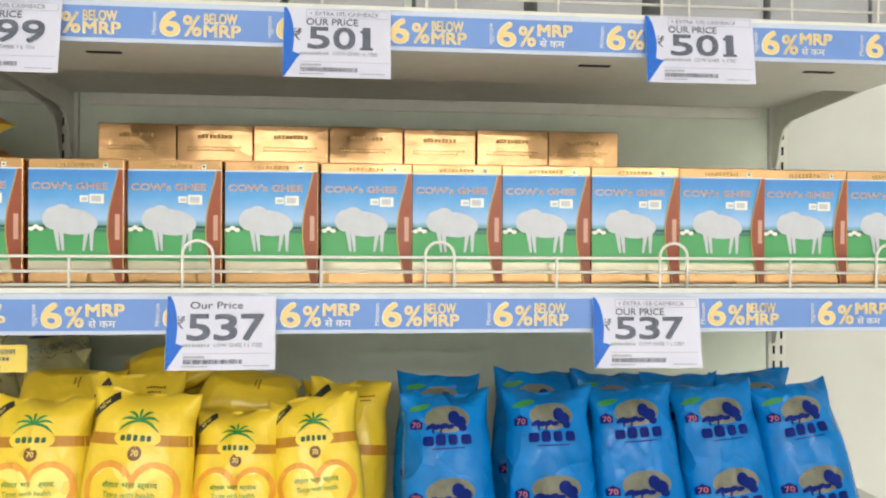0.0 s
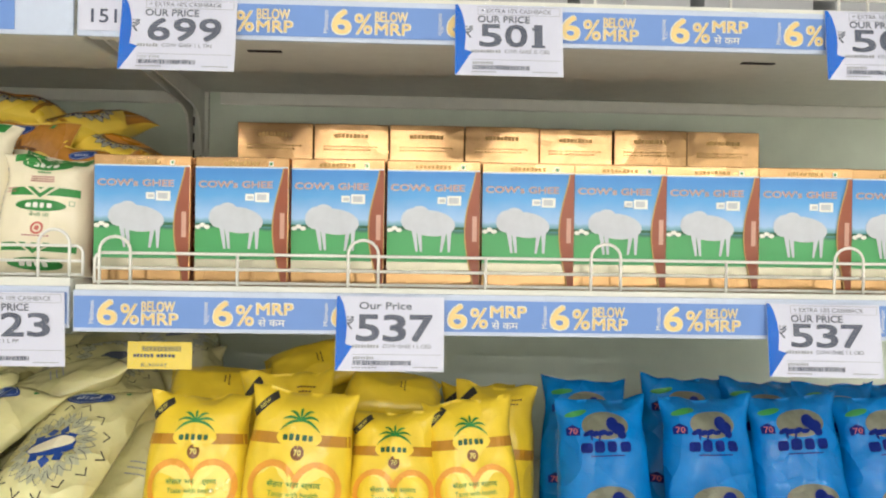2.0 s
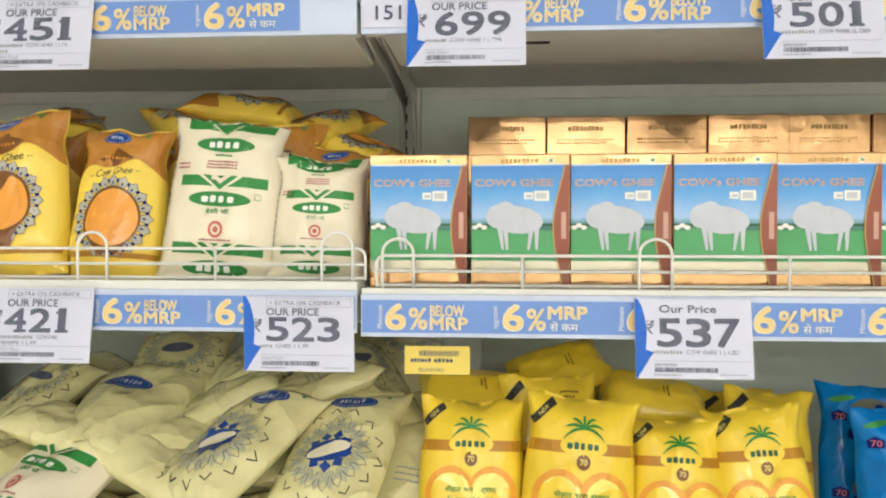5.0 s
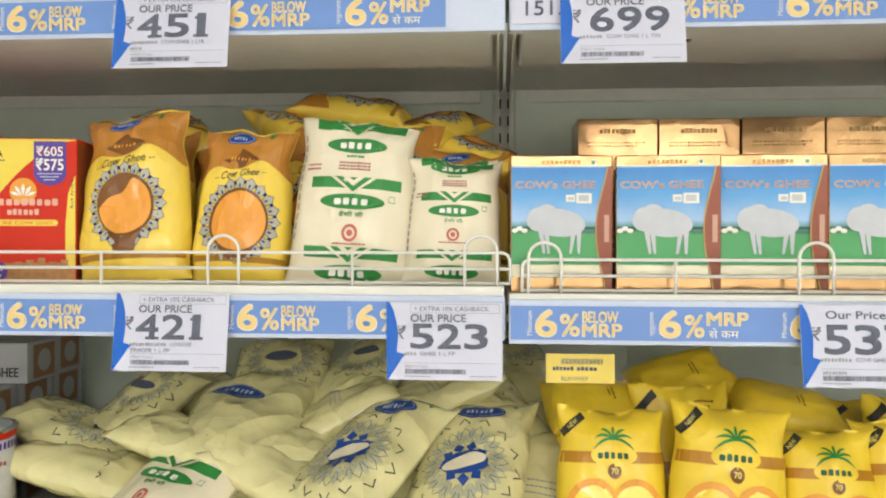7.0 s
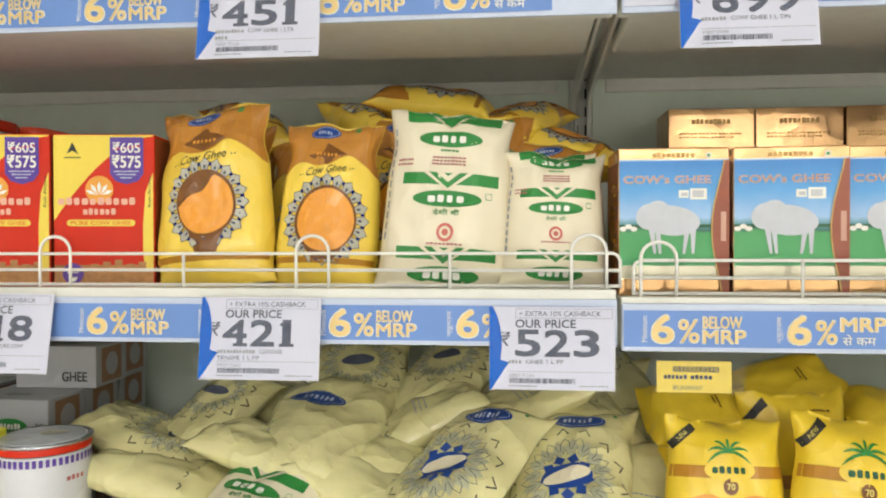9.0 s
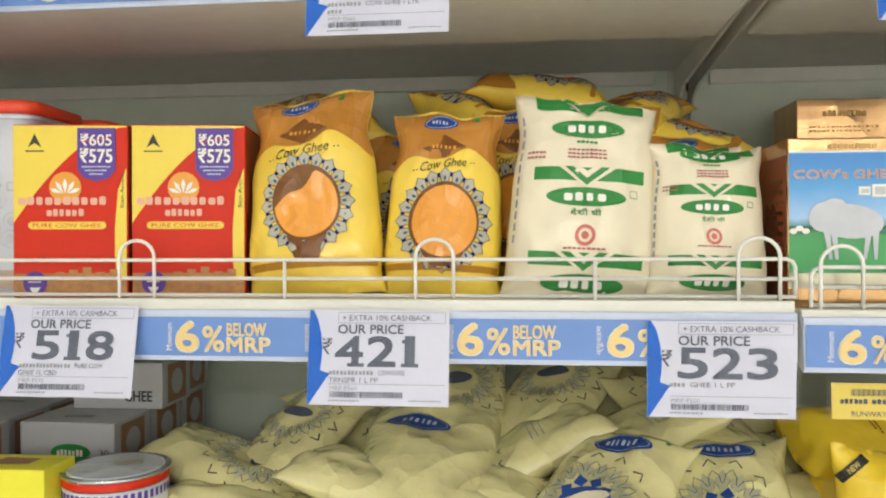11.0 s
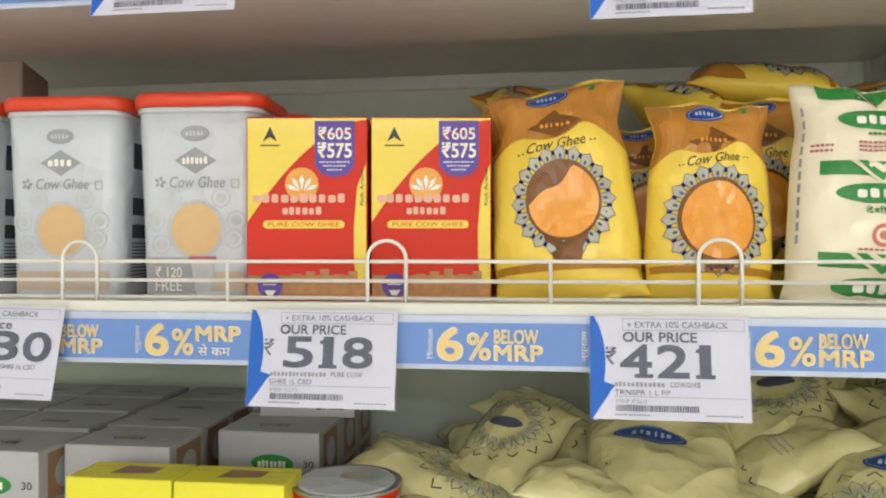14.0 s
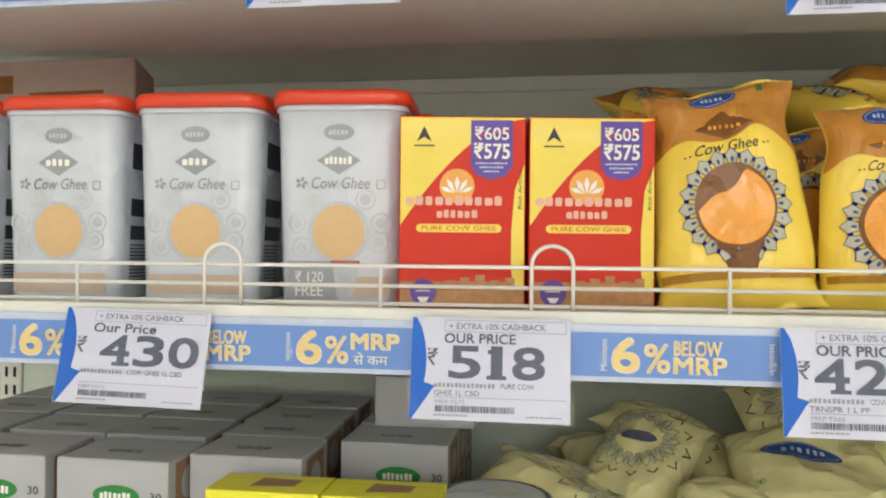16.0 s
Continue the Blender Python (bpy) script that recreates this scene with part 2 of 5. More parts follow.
# Flat prints: lists of points (x, z) and faces, laid on a surface by a function.
def rect(x0, z0, x1, z1, nx=1, nz=1):
    v = [(x0 + (x1 - x0) * i / nx, z0 + (z1 - z0) * j / nz) for j in range(nz + 1) for i in range(nx + 1)]
    f = [(j * (nx + 1) + i, j * (nx + 1) + i + 1, (j + 1) * (nx + 1) + i + 1, (j + 1) * (nx + 1) + i) for j in range(nz) for i in range(nx)]
    return v, f


def oval(cx, cz, rx, rz, n=28, rings=4, turn=0.0):
    v, f = [(cx, cz)], []
    c, s = math.cos(turn), math.sin(turn)
    for r in range(1, rings + 1):
        for k in range(n):
            a = 2 * math.pi * k / n
            x, z = rx * r / rings * math.cos(a), rz * r / rings * math.sin(a)
            v.append((cx + c * x - s * z, cz + s * x + c * z))
    for k in range(n):
        f.append((0, 1 + k, 1 + (k + 1) % n))
        for r in range(rings - 1):
            a, b = 1 + r * n, 1 + (r + 1) * n
            f.append((a + k, b + k, b + (k + 1) % n, a + (k + 1) % n))
    return v, f


def fan(points):
    """A filled outline that is star-shaped about its middle."""
    n = len(points)
    c = (sum(p[0] for p in points) / n, sum(p[1] for p in points) / n)
    return [c, *points], [(0, 1 + k, 1 + (k + 1) % n) for k in range(n)]


def filled(points, rings=5):
    """As fan, with inner rings, for surfaces that curve."""
    n = len(points)
    cx, cz = sum(p[0] for p in points) / n, sum(p[1] for p in points) / n
    v = [(cx, cz)] + [(cx + (x - cx) * r / rings, cz + (z - cz) * r / rings) for r in range(1, rings + 1) for x, z in points]
    f = [(0, 1 + k, 1 + (k + 1) % n) for k in range(n)]
    for r in range(rings - 1):
        a, b = 1 + r * n, 1 + (r + 1) * n
        f += [(a + k, b + k, b + (k + 1) % n, a + (k + 1) % n) for k in range(n)]
    return v, f


def ribbon(points, wide):
    """A band of even width along points."""
    v, f = [], []
    for i, p in enumerate(points):
        a, b = points[max(0, i - 1)], points[min(len(points) - 1, i + 1)]
        d = Vector((b[0] - a[0], b[1] - a[1])).normalized()
        v += [(p[0] - d.y * wide / 2, p[1] + d.x * wide / 2), (p[0] + d.y * wide / 2, p[1] - d.x * wide / 2)]
    for i in range(len(points) - 1):
        f.append((2 * i, 2 * i + 1, 2 * i + 3, 2 * i + 2))
    return v, f


def several(*shapes):
    v, f = [], []
    for sv, sf in shapes:
        k = len(v)
        v += sv
        f += [tuple(k + i for i in face) for face in sf]
    return v, f


GLYPHS = {}


def words(body, x0, z0, wide, high, bold=0.0, shear=0.0, upright=False):
    """The outline of a line of writing, fitted into a box; upright: running upwards."""
    if bold and high > 0.005 and not upright:
        fat = min(0.0013, 1.1 * bold * high)
        return several(*[words(body, x0 + fat * a, z0 + fat * b, wide, high, 0, shear) for a, b in ((-0.7, -0.7), (0.7, -0.7), (-0.7, 0.7), (0.7, 0.7))])
    bold = 0.0
    key = (body, bold, shear)
    if key not in GLYPHS:
        cu = bpy.data.curves.new("words", "FONT")
        cu.body, cu.resolution_u, cu.offset, cu.shear = body, 3, bold, shear
        ob = bpy.data.objects.new("words", cu)
        scene.collection.objects.link(ob)
        dg = bpy.context.evaluated_depsgraph_get()
        me = bpy.data.meshes.new_from_object(ob.evaluated_get(dg))
        v = [(p.co.x, p.co.y) for p in me.vertices]
        f = [tuple(p.vertices) for p in me.polygons]
        bpy.data.objects.remove(ob)
        xs, zs = [p[0] for p in v], [p[1] for p in v]
        a, b, c, d = min(xs), max(xs), min(zs), max(zs)
        GLYPHS[key] = [((x - a) / (b - a), (z - c) / (d - c)) for x, z in v], f
    v, f = GLYPHS[key]
    if upright:
        return [(x0 + wide * (1 - z), z0 + high * x) for x, z in v], f
    return [(x0 + wide * x, z0 + high * z) for x, z in v], f


def blocks(x0, z0, wide, high, n, gap=0.22):
    """Plain bars in the place of a name; the larger ones with rounded ends."""
    step = wide / n
    out = []
    for i in range(n):
        w = step * (1 - gap * (0.7 + 0.6 * ((i * 7) % 5) / 4))
        h = high * (0.84 + 0.16 * ((i * 3) % 4) / 3)
        a = x0 + i * step
        if high < 0.0025:
            out.append(rect(a, z0, a + w, z0 + h, 2, 1))
            continue
        r = 0.28 * min(w, h)
        pts = []
        for cx, cz, a0 in ((a + w - r, z0 + h - r, 0), (a + r, z0 + h - r, 90), (a + r, z0 + r, 180), (a + w - r, z0 + r, 270)):
            pts += [(cx + r * math.cos(radians(a0 + 30 * k)), cz + r * math.sin(radians(a0 + 30 * k))) for k in range(4)]
        out.append(fan(pts))
    return several(*out)


def flat(y=0.0):
    return lambda x, z: (x, y, z)


def lay(name, shape, material, parent, surf, lift=0.0006, label=""):
    """Lays a flat print on a surface that faces -y."""
    v, f = shape
    root = list(range(len(v)))

    def top(i):
        while root[i] != i:
            root[i] = root[root[i]]
            i = root[i]
        return i
    for face in f:
        for i in face[1:]:
            root[top(i)] = top(face[0])
    order = {}
    out = []
    for i, (x, z) in enumerate(v):
        k = order.setdefault(top(i), len(order))
        p = surf(x, z)
        out.append((p[0], p[1] - lift - (k % 13) * 0.00004, p[2]))
    ob = part(name, mesh(name, out, f), material, parent, label)
    return tagged(ob, kind="stuff") if len(order) > 2 else ob


# ---- room ----
def room_piece(name, bm, material, label, category):
    return tagged(part(name, bm, material, None), label, category, kind="structure")


# Unseen save the north wall; added to close the room, pale to bounce light.
room_piece("floor", box(-4.6, -9.3, -0.1, 3.6, 1.4, 0.0, 0), FLOOR, "pale polished tile floor of the shop aisle", "floor")
room_piece("ceiling", box(-4.6, -9.3, CEILING, 3.6, 1.4, CEILING + 0.1, 0), CEIL, "plain white painted ceiling over the aisle", "ceiling")
room_piece("wall_north", box(-4.6, 1.25, 0, 3.6, 1.4, CEILING, 0), WALL, "plain white wall behind the shelving", "wall")
room_piece("wall_south", box(-4.6, -9.3, 0, 3.6, -9.15, CEILING, 0), WALL, "plain white wall across the aisle", "wall")
room_piece("wall_east", box(3.45, -9.15, 0, 3.6, 1.25, CEILING, 0), WALL, "plain white end wall of the shop", "wall")
room_piece("wall_west", box(-4.6, -9.15, 0, -4.45, 1.25, CEILING, 0), WALL, "plain white end wall of the shop", "wall")
# Glowing fittings added for the assumed rows; nothing of the ceiling is in view.
for row_y, watts in TUBE_ROWS:
    for row_x in TUBE_X:
        fitting = thing("ceiling_light", pose(row_x, row_y, CEILING), "long white tube light, out of view, assumed under the ceiling", "ceiling light", "tube lights of the aisle")
        part("housing", box(-0.78, -0.09, -0.05, 0.78, 0.09, 0.0, 0.01), STEEL, fitting)
        part("diffuser", box(-0.75, -0.07, -0.07, 0.75, 0.07, -0.05, 0.008), GLOW, fitting, "glowing white diffuser")

# ---- shelving ----
UPRIGHTS = (-1.75, -0.533, 0.540)
BACK = 1.168
UP, LOW = 1.634, 1.089
MID_R, MID_L = 1.3595, 1.3655
BAYS = ((UPRIGHTS[0], UPRIGHTS[1]), (UPRIGHTS[1], UPRIGHTS[2]))

rack = thing("shelving_unit", pose(0, 0, 0), "grey-white painted steel wall shelving with slotted uprights", "shelving")
for x in UPRIGHTS:
    post = part("upright", box(x - 0.015, BACK - 0.004, 0.0, x + 0.015, BACK + 0.05, 2.1, 0.002), STEEL, rack)
    # Slots are thin plates, the shade of the holes put into their colour.
    slots = [(x + s - 0.0016, BACK - 0.0052, z, x + s + 0.0016, BACK - 0.004, z + 0.013) for s in (-0.006, 0.006) for z in np.arange(0.9, 1.8, 0.024)]
    tagged(part("slot_strip", join_boxes(slots), DARK, post), kind="stuff")
for x0, x1 in BAYS:
    part("back_panel", box(x0 + 0.0155, BACK, 0.1, x1 - 0.0155, BACK + 0.012, 2.05, 0.001), STEEL_BACK, rack)
    part("base_plinth", box(x0 + 0.003, 0.77, 0.0, x1 - 0.003, 1.16, 0.14, 0.004), STEEL, rack)


def bracket_mesh(zt, x):
    """A curved steel arm that carries a shelf."""
    low = [(BACK - 0.004, zt - 0.108), (1.154, zt - 0.104), (1.148, zt - 0.088), (1.143, zt - 0.066), (1.134, zt - 0.05), (1.112, zt - 0.041), (1.047, zt - 0.036), (0.9, zt - 0.027), (0.81, zt - 0.02)]
    top = [(0.81, zt - 0.0126), (BACK - 0.004, zt - 0.0126)]
    prof = low + top
    n = len(prof)
    verts = [(x - 0.0015, y, z) for y, z in prof] + [(x + 0.0015, y, z) for y, z in prof]
    faces = [tuple(range(n)), tuple(range(2 * n - 1, n - 1, -1))] + [(i, (i + 1) % n, n + (i + 1) % n, n + i) for i in range(n)]
    return mesh("bracket", verts, faces)


def steel_shelf(x0, x1, zt):
    sh = thing("steel_shelf", pose(0, 0, 0), "grey-white painted steel shelf hung on curved brackets", "shelf", "shelves of the unit")
    a, b = x0 + 0.002, x1 - 0.002
    part("tray", join_boxes([(a, 0.7665, zt - 0.012, b, 1.164, zt)]), STEEL, sh)
    part("front_lip", box(a, 0.7625, zt - 0.041, b, 0.7662, zt + 0.0015, 0.0012), STEEL, sh)
    part("front_fold", box(a, 0.7665, zt - 0.038, b, 0.79, zt - 0.0124, 0.002), STEEL, sh)
    part("stiffener", box(a + 0.012, 0.7902, zt - 0.0325, b - 0.012, 0.937, zt - 0.0124, 0.003), STEEL, sh)
    part("rear_rail", box(a + 0.03, 1.1625, zt - 0.03, b - 0.03, 1.1675, zt - 0.0124, 0.0015), STEEL, sh)
    if x0 > -1:
        # No real holes here either: dark plates whose colour carries the slots' shade.
        slots = [(x, 0.835, zt - 0.0333, x + 0.035, 0.842, zt - 0.0323) for x in np.arange(a + 0.14, b - 0.1, 0.26)]
        tagged(part("slot_row", join_boxes(slots), DARK, sh), kind="stuff")
    for x in (a + 0.006, b - 0.006):
        part("bracket", bracket_mesh(zt, x), STEEL, sh)
    return sh


for (x0, x1), mid in zip(BAYS, (MID_L, MID_R)):
    for zt in (UP, mid, LOW):
        steel_shelf(x0, x1, zt)


# ---- wire rails along the shelf fronts ----
def wire_rail(x0, x1, zt, loops, posts):
    rail = thing("wire_rail", pose(0, 0, 0), "white coated wire guard rail with rounded loops", "rail", "wire rails of the shelves")
    y, r = 0.777, 0.0015
    for h in (0.0035, 0.0165):
        part("wire", tube([(x0, y, zt + h), (x1, y, zt + h)], r), WIRE, rail)
    ends = [(x0, y, zt + 0.002), (x0, y, zt + 0.025), (x0 + 0.002, y, zt + 0.029), (x0 + 0.006, y, zt + 0.031), (x1 - 0.006, y, zt + 0.031), (x1 - 0.002, y, zt + 0.029), (x1, y, zt + 0.025), (x1, y, zt + 0.002)]
    part("wire", tube(ends, r), WIRE, rail)
    for x in posts:
        part("post", tube([(x, y - 0.002, zt), (x, y - 0.002, zt + 0.031)], r), WIRE, rail)
    for x in loops:
        arc = [(x - 0.0145, y - 0.003, zt)] + [(x - 0.0145 * math.cos(k * math.pi / 10), y - 0.003, zt + 0.033 + 0.0135 * math.sin(k * math.pi / 10)) for k in range(11)] + [(x + 0.0145, y - 0.003, zt)]
        part("loop", tube(arc, r), WIRE, rail)


wire_rail(-1.74, -0.53, MID_L, (-1.512, -1.275, -1.03, -0.793, -0.556), (-1.394, -1.154, -0.91, -0.673))
wire_rail(-0.519, 0.525, MID_R, (-0.499, -0.264, -0.029, 0.212, 0.447), (-0.384, -0.146, 0.09, 0.338))
wire_rail(-0.519, 0.525, UP, (-0.499, -0.264, -0.029, 0.212, 0.447), (-0.384, -0.146, 0.09, 0.338))
wire_rail(-1.74, -0.53, UP, (-1.512, -1.275, -1.03, -0.793, -0.556), (-1.394, -1.154, -0.91, -0.673))


# ---- price strips ----
def six_block(strip, x, z, hindi):
    """Minimum six per cent below the printed price, as printed along the strip; x: where the six begins."""
    s = flat(0.7575)
    lay("small_word", words("न्यूनतम" if hindi else "Minimum", x - 0.0085, z + 0.004, 0.0045, 0.021, 0.0, 0, True), WHITE_INK, strip, s, 0.0004)
    for k, (material, bold) in enumerate(((WHITE_INK, 0.075), (STRIP_GOLD, 0.035))):
        g = 0.0005 * (1 - k)
        lift = 0.0004 + 0.0007 * k
        lay("six", words("6", x - g, z + 0.0035 - g, 0.0165 + 2 * g, 0.022 + 2 * g, bold), material, strip, s, lift)
        lay("per_cent", words("%", x + 0.0212 - g, z + 0.004 - g, 0.0152 + 2 * g, 0.018 + 2 * g, bold * 0.4), material, strip, s, lift)
        if hindi:
            lay("short_word", words("MRP", x + 0.04 - g, z + 0.0145 - g, 0.033 + 2 * g, 0.0095 + 2 * g, bold), material, strip, s, lift)
        else:
            lay("short_word", words("BELOW", x + 0.0402 - g, z + 0.0158 - g, 0.0295 + 2 * g, 0.0086 + 2 * g, bold * 0.45), material, strip, s, lift)
            lay("short_word", words("MRP", x + 0.0402 - g, z + 0.0038 - g, 0.0325 + 2 * g, 0.0097 + 2 * g, bold * 0.75), material, strip, s, lift)
    if hindi:
        lay("small_word", words("से कम", x + 0.041, z + 0.003, 0.025, 0.0085, 0.01), WHITE_INK, strip, s, 0.0006)


def price_strip(x0, x1, zt, blue, blocks_at):
    strip = thing("price_strip", pose(0, 0, 0), "blue printed offer strip in a plastic holder on a shelf", "price strip", "price strips of the shelves")
    z = zt - 0.0385
    part("holder", box(x0, 0.7585, z - 0.004, x1, 0.7622, z + 0.035, 0.001), STRIP_PALE, strip)
    for a, b in blue:
        lay("paper", rect(a, z, b, z + 0.0295), STRIP_BLUE, strip, flat(0.7585), 0.001, "blue offer paper")
    for x, hindi in blocks_at:
        six_block(strip, x, z, hindi)
    return strip


price_strip(-0.531, 0.536, MID_R, [(-0.5295, 0.535)], [(-0.507, 0), (-0.401, 1), (-0.291, 0), (-0.182, 1), (-0.085, 0), (0.024, 0), (0.132, 1), (0.242, 0), (0.359, 1), (0.463, 0)])
price_strip(-1.746, -0.5345, MID_L - 0.003, [(-1.744, -0.536)], [(-1.537, 1), (-1.428, 0), (-1.319, 0), (-1.21, 1), (-1.1, 0), (-0.989, 0), (-0.88, 1), (-0.773, 0), (-0.665, 1)])
price_strip(-0.531, 0.536, UP, [(-0.481, 0.535)], [(-0.405, 0), (-0.295, 0), (-0.187, 1), (-0.079, 0), (0.026, 1), (0.136, 0), (0.297, 1), (0.409, 0)])
price_strip(-1.746, -0.5345, UP, [(-1.744, -0.587)], [(-1.32, 0), (-1.21, 1), (-1.1, 0), (-0.989, 0), (-0.882, 0), (-0.782, 0), (-0.675, 1)])
old = thing("small_label", pose(-0.529, 0.757, UP - 0.0385), "small white numbered label in the strip holder", "label")
part("paper", box(0, 0.0, 0.001, 0.06, 0.0012, 0.029, 0.0002), PAPER, old)
lay("number", words("151.", 0.012, 0.008, 0.031, 0.0125, 0.01), INK, old, flat(0))


# ---- price tags ----
def price_tag(x, zt, price, lines, mrp, cash=True, title="OUR PRICE", wide=0.104, turn=0.0, lean=9.0, roll=0.0, start=0.0, span=0.0):
    tag = thing("price_tag", pose(x + wide / 2, 0.7545, zt, -lean, roll, turn), "white price card with a blue edge in a clear plastic pocket", "price tag", "price tags on the shelf fronts")
    w, h = wide, 0.069
    if not span:
        start, span = {"501": (0.207, 0.6), "699": (0.22, 0.62), "451": (0.187, 0.61), "523": (0.19, 0.65), "421": (0.175, 0.585), "518": (0.222, 0.59)}.get(price, (0.186, 0.62))
    card = part("card", box(-w / 2 + 0.0015, -0.0012, -h, w / 2 - 0.0015, -0.0004, 0, 0.0002, 1), PAPER, tag)
    s = flat(-0.0012)
    profile = [(0, 0.025), (-0.1, 0.06), (-0.25, 0.085), (-0.4, 0.096), (-0.52, 0.094), (-0.64, 0.085), (-0.675, 0.155), (-0.72, 0.13), (-0.8, 0.098), (-0.9, 0.055), (-1, 0.012)]
    pts = [q for b, a in profile for q in ((-w / 2 + 0.0015, b * h), (-w / 2 + 0.0015 + a * w, b * h))]
    lay("blue_edge", (pts, [(2 * k + 2, 2 * k + 3, 2 * k + 1, 2 * k) for k in range(len(profile) - 1)]), TAG_BLUE, card, s, 0.0003, "blue printed edge with an arrow")
    left, right = -w / 2 + 0.2 * w, w / 2 - 0.04 * w
    if cash:
        lay("heading", words("+ EXTRA 10% CASHBACK", left + 0.005, -0.0078, 0.066, 0.0042, 0.0), INK, card, s, 0.0004)
        frame_z = (-0.0095, -0.0018)
        lay("heading_frame", several(*[ribbon(p, 0.0004) for p in ([(left + 0.002, frame_z[0]), (right, frame_z[0])], [(left + 0.002, frame_z[1]), (right, frame_z[1])], [(left + 0.002, frame_z[0]), (left + 0.002, frame_z[1])], [(right, frame_z[0]), (right, frame_z[1])])]), INK_SOFT, card, s, 0.0004)
        top = -0.0173
    else:
        top = -0.012
    lay("title", words(title, left + 0.002, top, 0.0485, 0.0066, 0.03), INK, card, s, 0.0004)
    high = 0.0212 if cash else 0.0238
    z0 = top - (0.0022 if cash else 0.0055) - high
    if price:
        widths = [0.68 if d == "1" else 1.0 for d in price]
        unit = span * w / (sum(widths) + 0.14 * (len(price) - 1))
        xx, digits = -w / 2 + (start + 0.03) * w, []
        for d, k in zip(price, widths):
            if d == "1":
                digits += [words(d, xx + 0.17 * unit, z0, 0.3 * unit, high, 0.038), rect(xx + 0.02 * unit, z0 - 0.0006, xx + 0.62 * unit, z0 + 0.002), rect(xx + 0.04 * unit, z0 + 0.78 * high, xx + 0.2 * unit, z0 + 0.9 * high)]
            else:
                digits.append(words(d, xx, z0, 0.94 * unit, high, 0.038))
            if d == "4":
                digits.append(rect(xx + 0.42 * unit, z0 - 0.0006, xx + unit, z0 + 0.002))
            if d in "57":
                digits.append(rect(xx + (0.14 if d == "5" else 0.0) * unit, z0 + high - 0.0026, xx + 0.88 * unit, z0 + high + 0.0003))
            xx += (k + 0.14) * unit
        lay("price", several(*digits), INK, card, s, 0.0004, "large grey price")
    else:
        lay("price", blocks(-w / 2 + start * w, z0, span * w, high, 3), INK, card, s, 0.0004, "large grey price")
    lay("rupee_sign", words("₹", left - 0.0095, z0 + high - 0.013, 0.007, 0.0115, 0.008), INK, card, s, 0.0004)
    z = z0 - 0.0065
    for line in lines:
        xx = left - 0.004
        for piece in line:
            if isinstance(piece, str):
                wd = 0.0028 * len(piece)
                lay("product_line", words(piece, xx, z, wd, 0.0035, 0.01), INK, card, s, 0.0004)
                xx += wd + 0.003
            else:
                lay("product_name_bar", blocks(xx, z, 0.0028 * piece, 0.0032, piece, 0.3), INK_SOFT, card, s, 0.0004)
                xx += 0.0028 * piece + 0.003
        z -= 0.0055
    z = -0.0538
    lay("rule", ribbon([(left - 0.004, z), (right, z)], 0.0004), INK_SOFT, card, s, 0.0004)
    z -= 0.0045
    lay("printed_maximum", words(mrp, left - 0.003, z, 0.02, 0.003, 0.0) if mrp else blocks(left - 0.003, z, 0.02, 0.0028, 8, 0.3), INK_SOFT, card, s, 0.0004)
    z -= 0.0052
    rnd = random.Random(price)
    bars, xx = [], left - 0.003
    while xx < left + 0.05:
        t = rnd.choice((0.0004, 0.0007, 0.0011))
        bars.append(rect(xx, z, xx + t, z + 0.0042))
        xx += t + rnd.choice((0.0004, 0.0007))
    lay("barcode", several(*bars), INK, card, s, 0.0004)
    lay("small_print", several(blocks(left - 0.004, z - 0.0028, 0.024, 0.0012, 8), blocks(right - 0.026, z - 0.0022, 0.024, 0.001, 8)), INK_SOFT, card, s, 0.0004)
    pocket = part("pocket", box(-w / 2, -0.0032, -h - 0.0015, w / 2 + 0.001, -0.0028, 0.002, 0.0), PLASTIC, tag, "clear plastic pocket")
    pocket.visible_shadow = False
    return tag


price_tag(-0.182, UP - 0.006, "501", [[10, "COW GHEE 1L CBD"]], "", wide=0.104)
price_tag(0.172, UP - 0.002, "501", [[10, "COW GHEE 1L CBD"]], "", wide=0.112, turn=-3, roll=0.5)
price_tag(-0.489, UP - 0.008, "699", [[7, "COW GHEE 1 L TIN"]], "MRP ₹999", wide=0.108)
price_tag(-0.885, UP - 0.006, "451", [[9, "COW GHEE 1 LTR"], [4]], "MRP ₹560", wide=0.108)
price_tag(-1.247, UP + 0.012, "", [[9, 5]], "", wide=0.114)
price_tag(-0.288, MID_R - 0.006, "537", [[9, "COW GHEE 1 L CBD"]], "", cash=False, title="Our Price", wide=0.103, start=0.17, span=0.69)
price_tag(0.12, MID_R - 0.008, "537", [[9, "COW GHEE 1 L CBD"]], "", wide=0.11, turn=-3)
price_tag(-0.640, MID_L - 0.012, "523", [[4, "GHEE 1 L PP"]], "MRP ₹550", wide=0.105, lean=-3)
price_tag(-0.885, MID_L - 0.006, "421", [[12, "COWGHEE"], ["TRNSPR 1 L PP"]], "MRP ₹560", wide=0.107)
price_tag(-1.127, MID_L - 0.004, "518", [[15, "PURE COW"], ["GHEE 1L CBD"]], "MRP ₹575", wide=0.111, lean=11)
price_tag(-1.388, MID_L - 0.003, "430", [[12, "COW GHEE 1L CBD"]], "MRP ₹570", title="Our Price", wide=0.116, lean=13, roll=1.0, start=0.255, span=0.66)

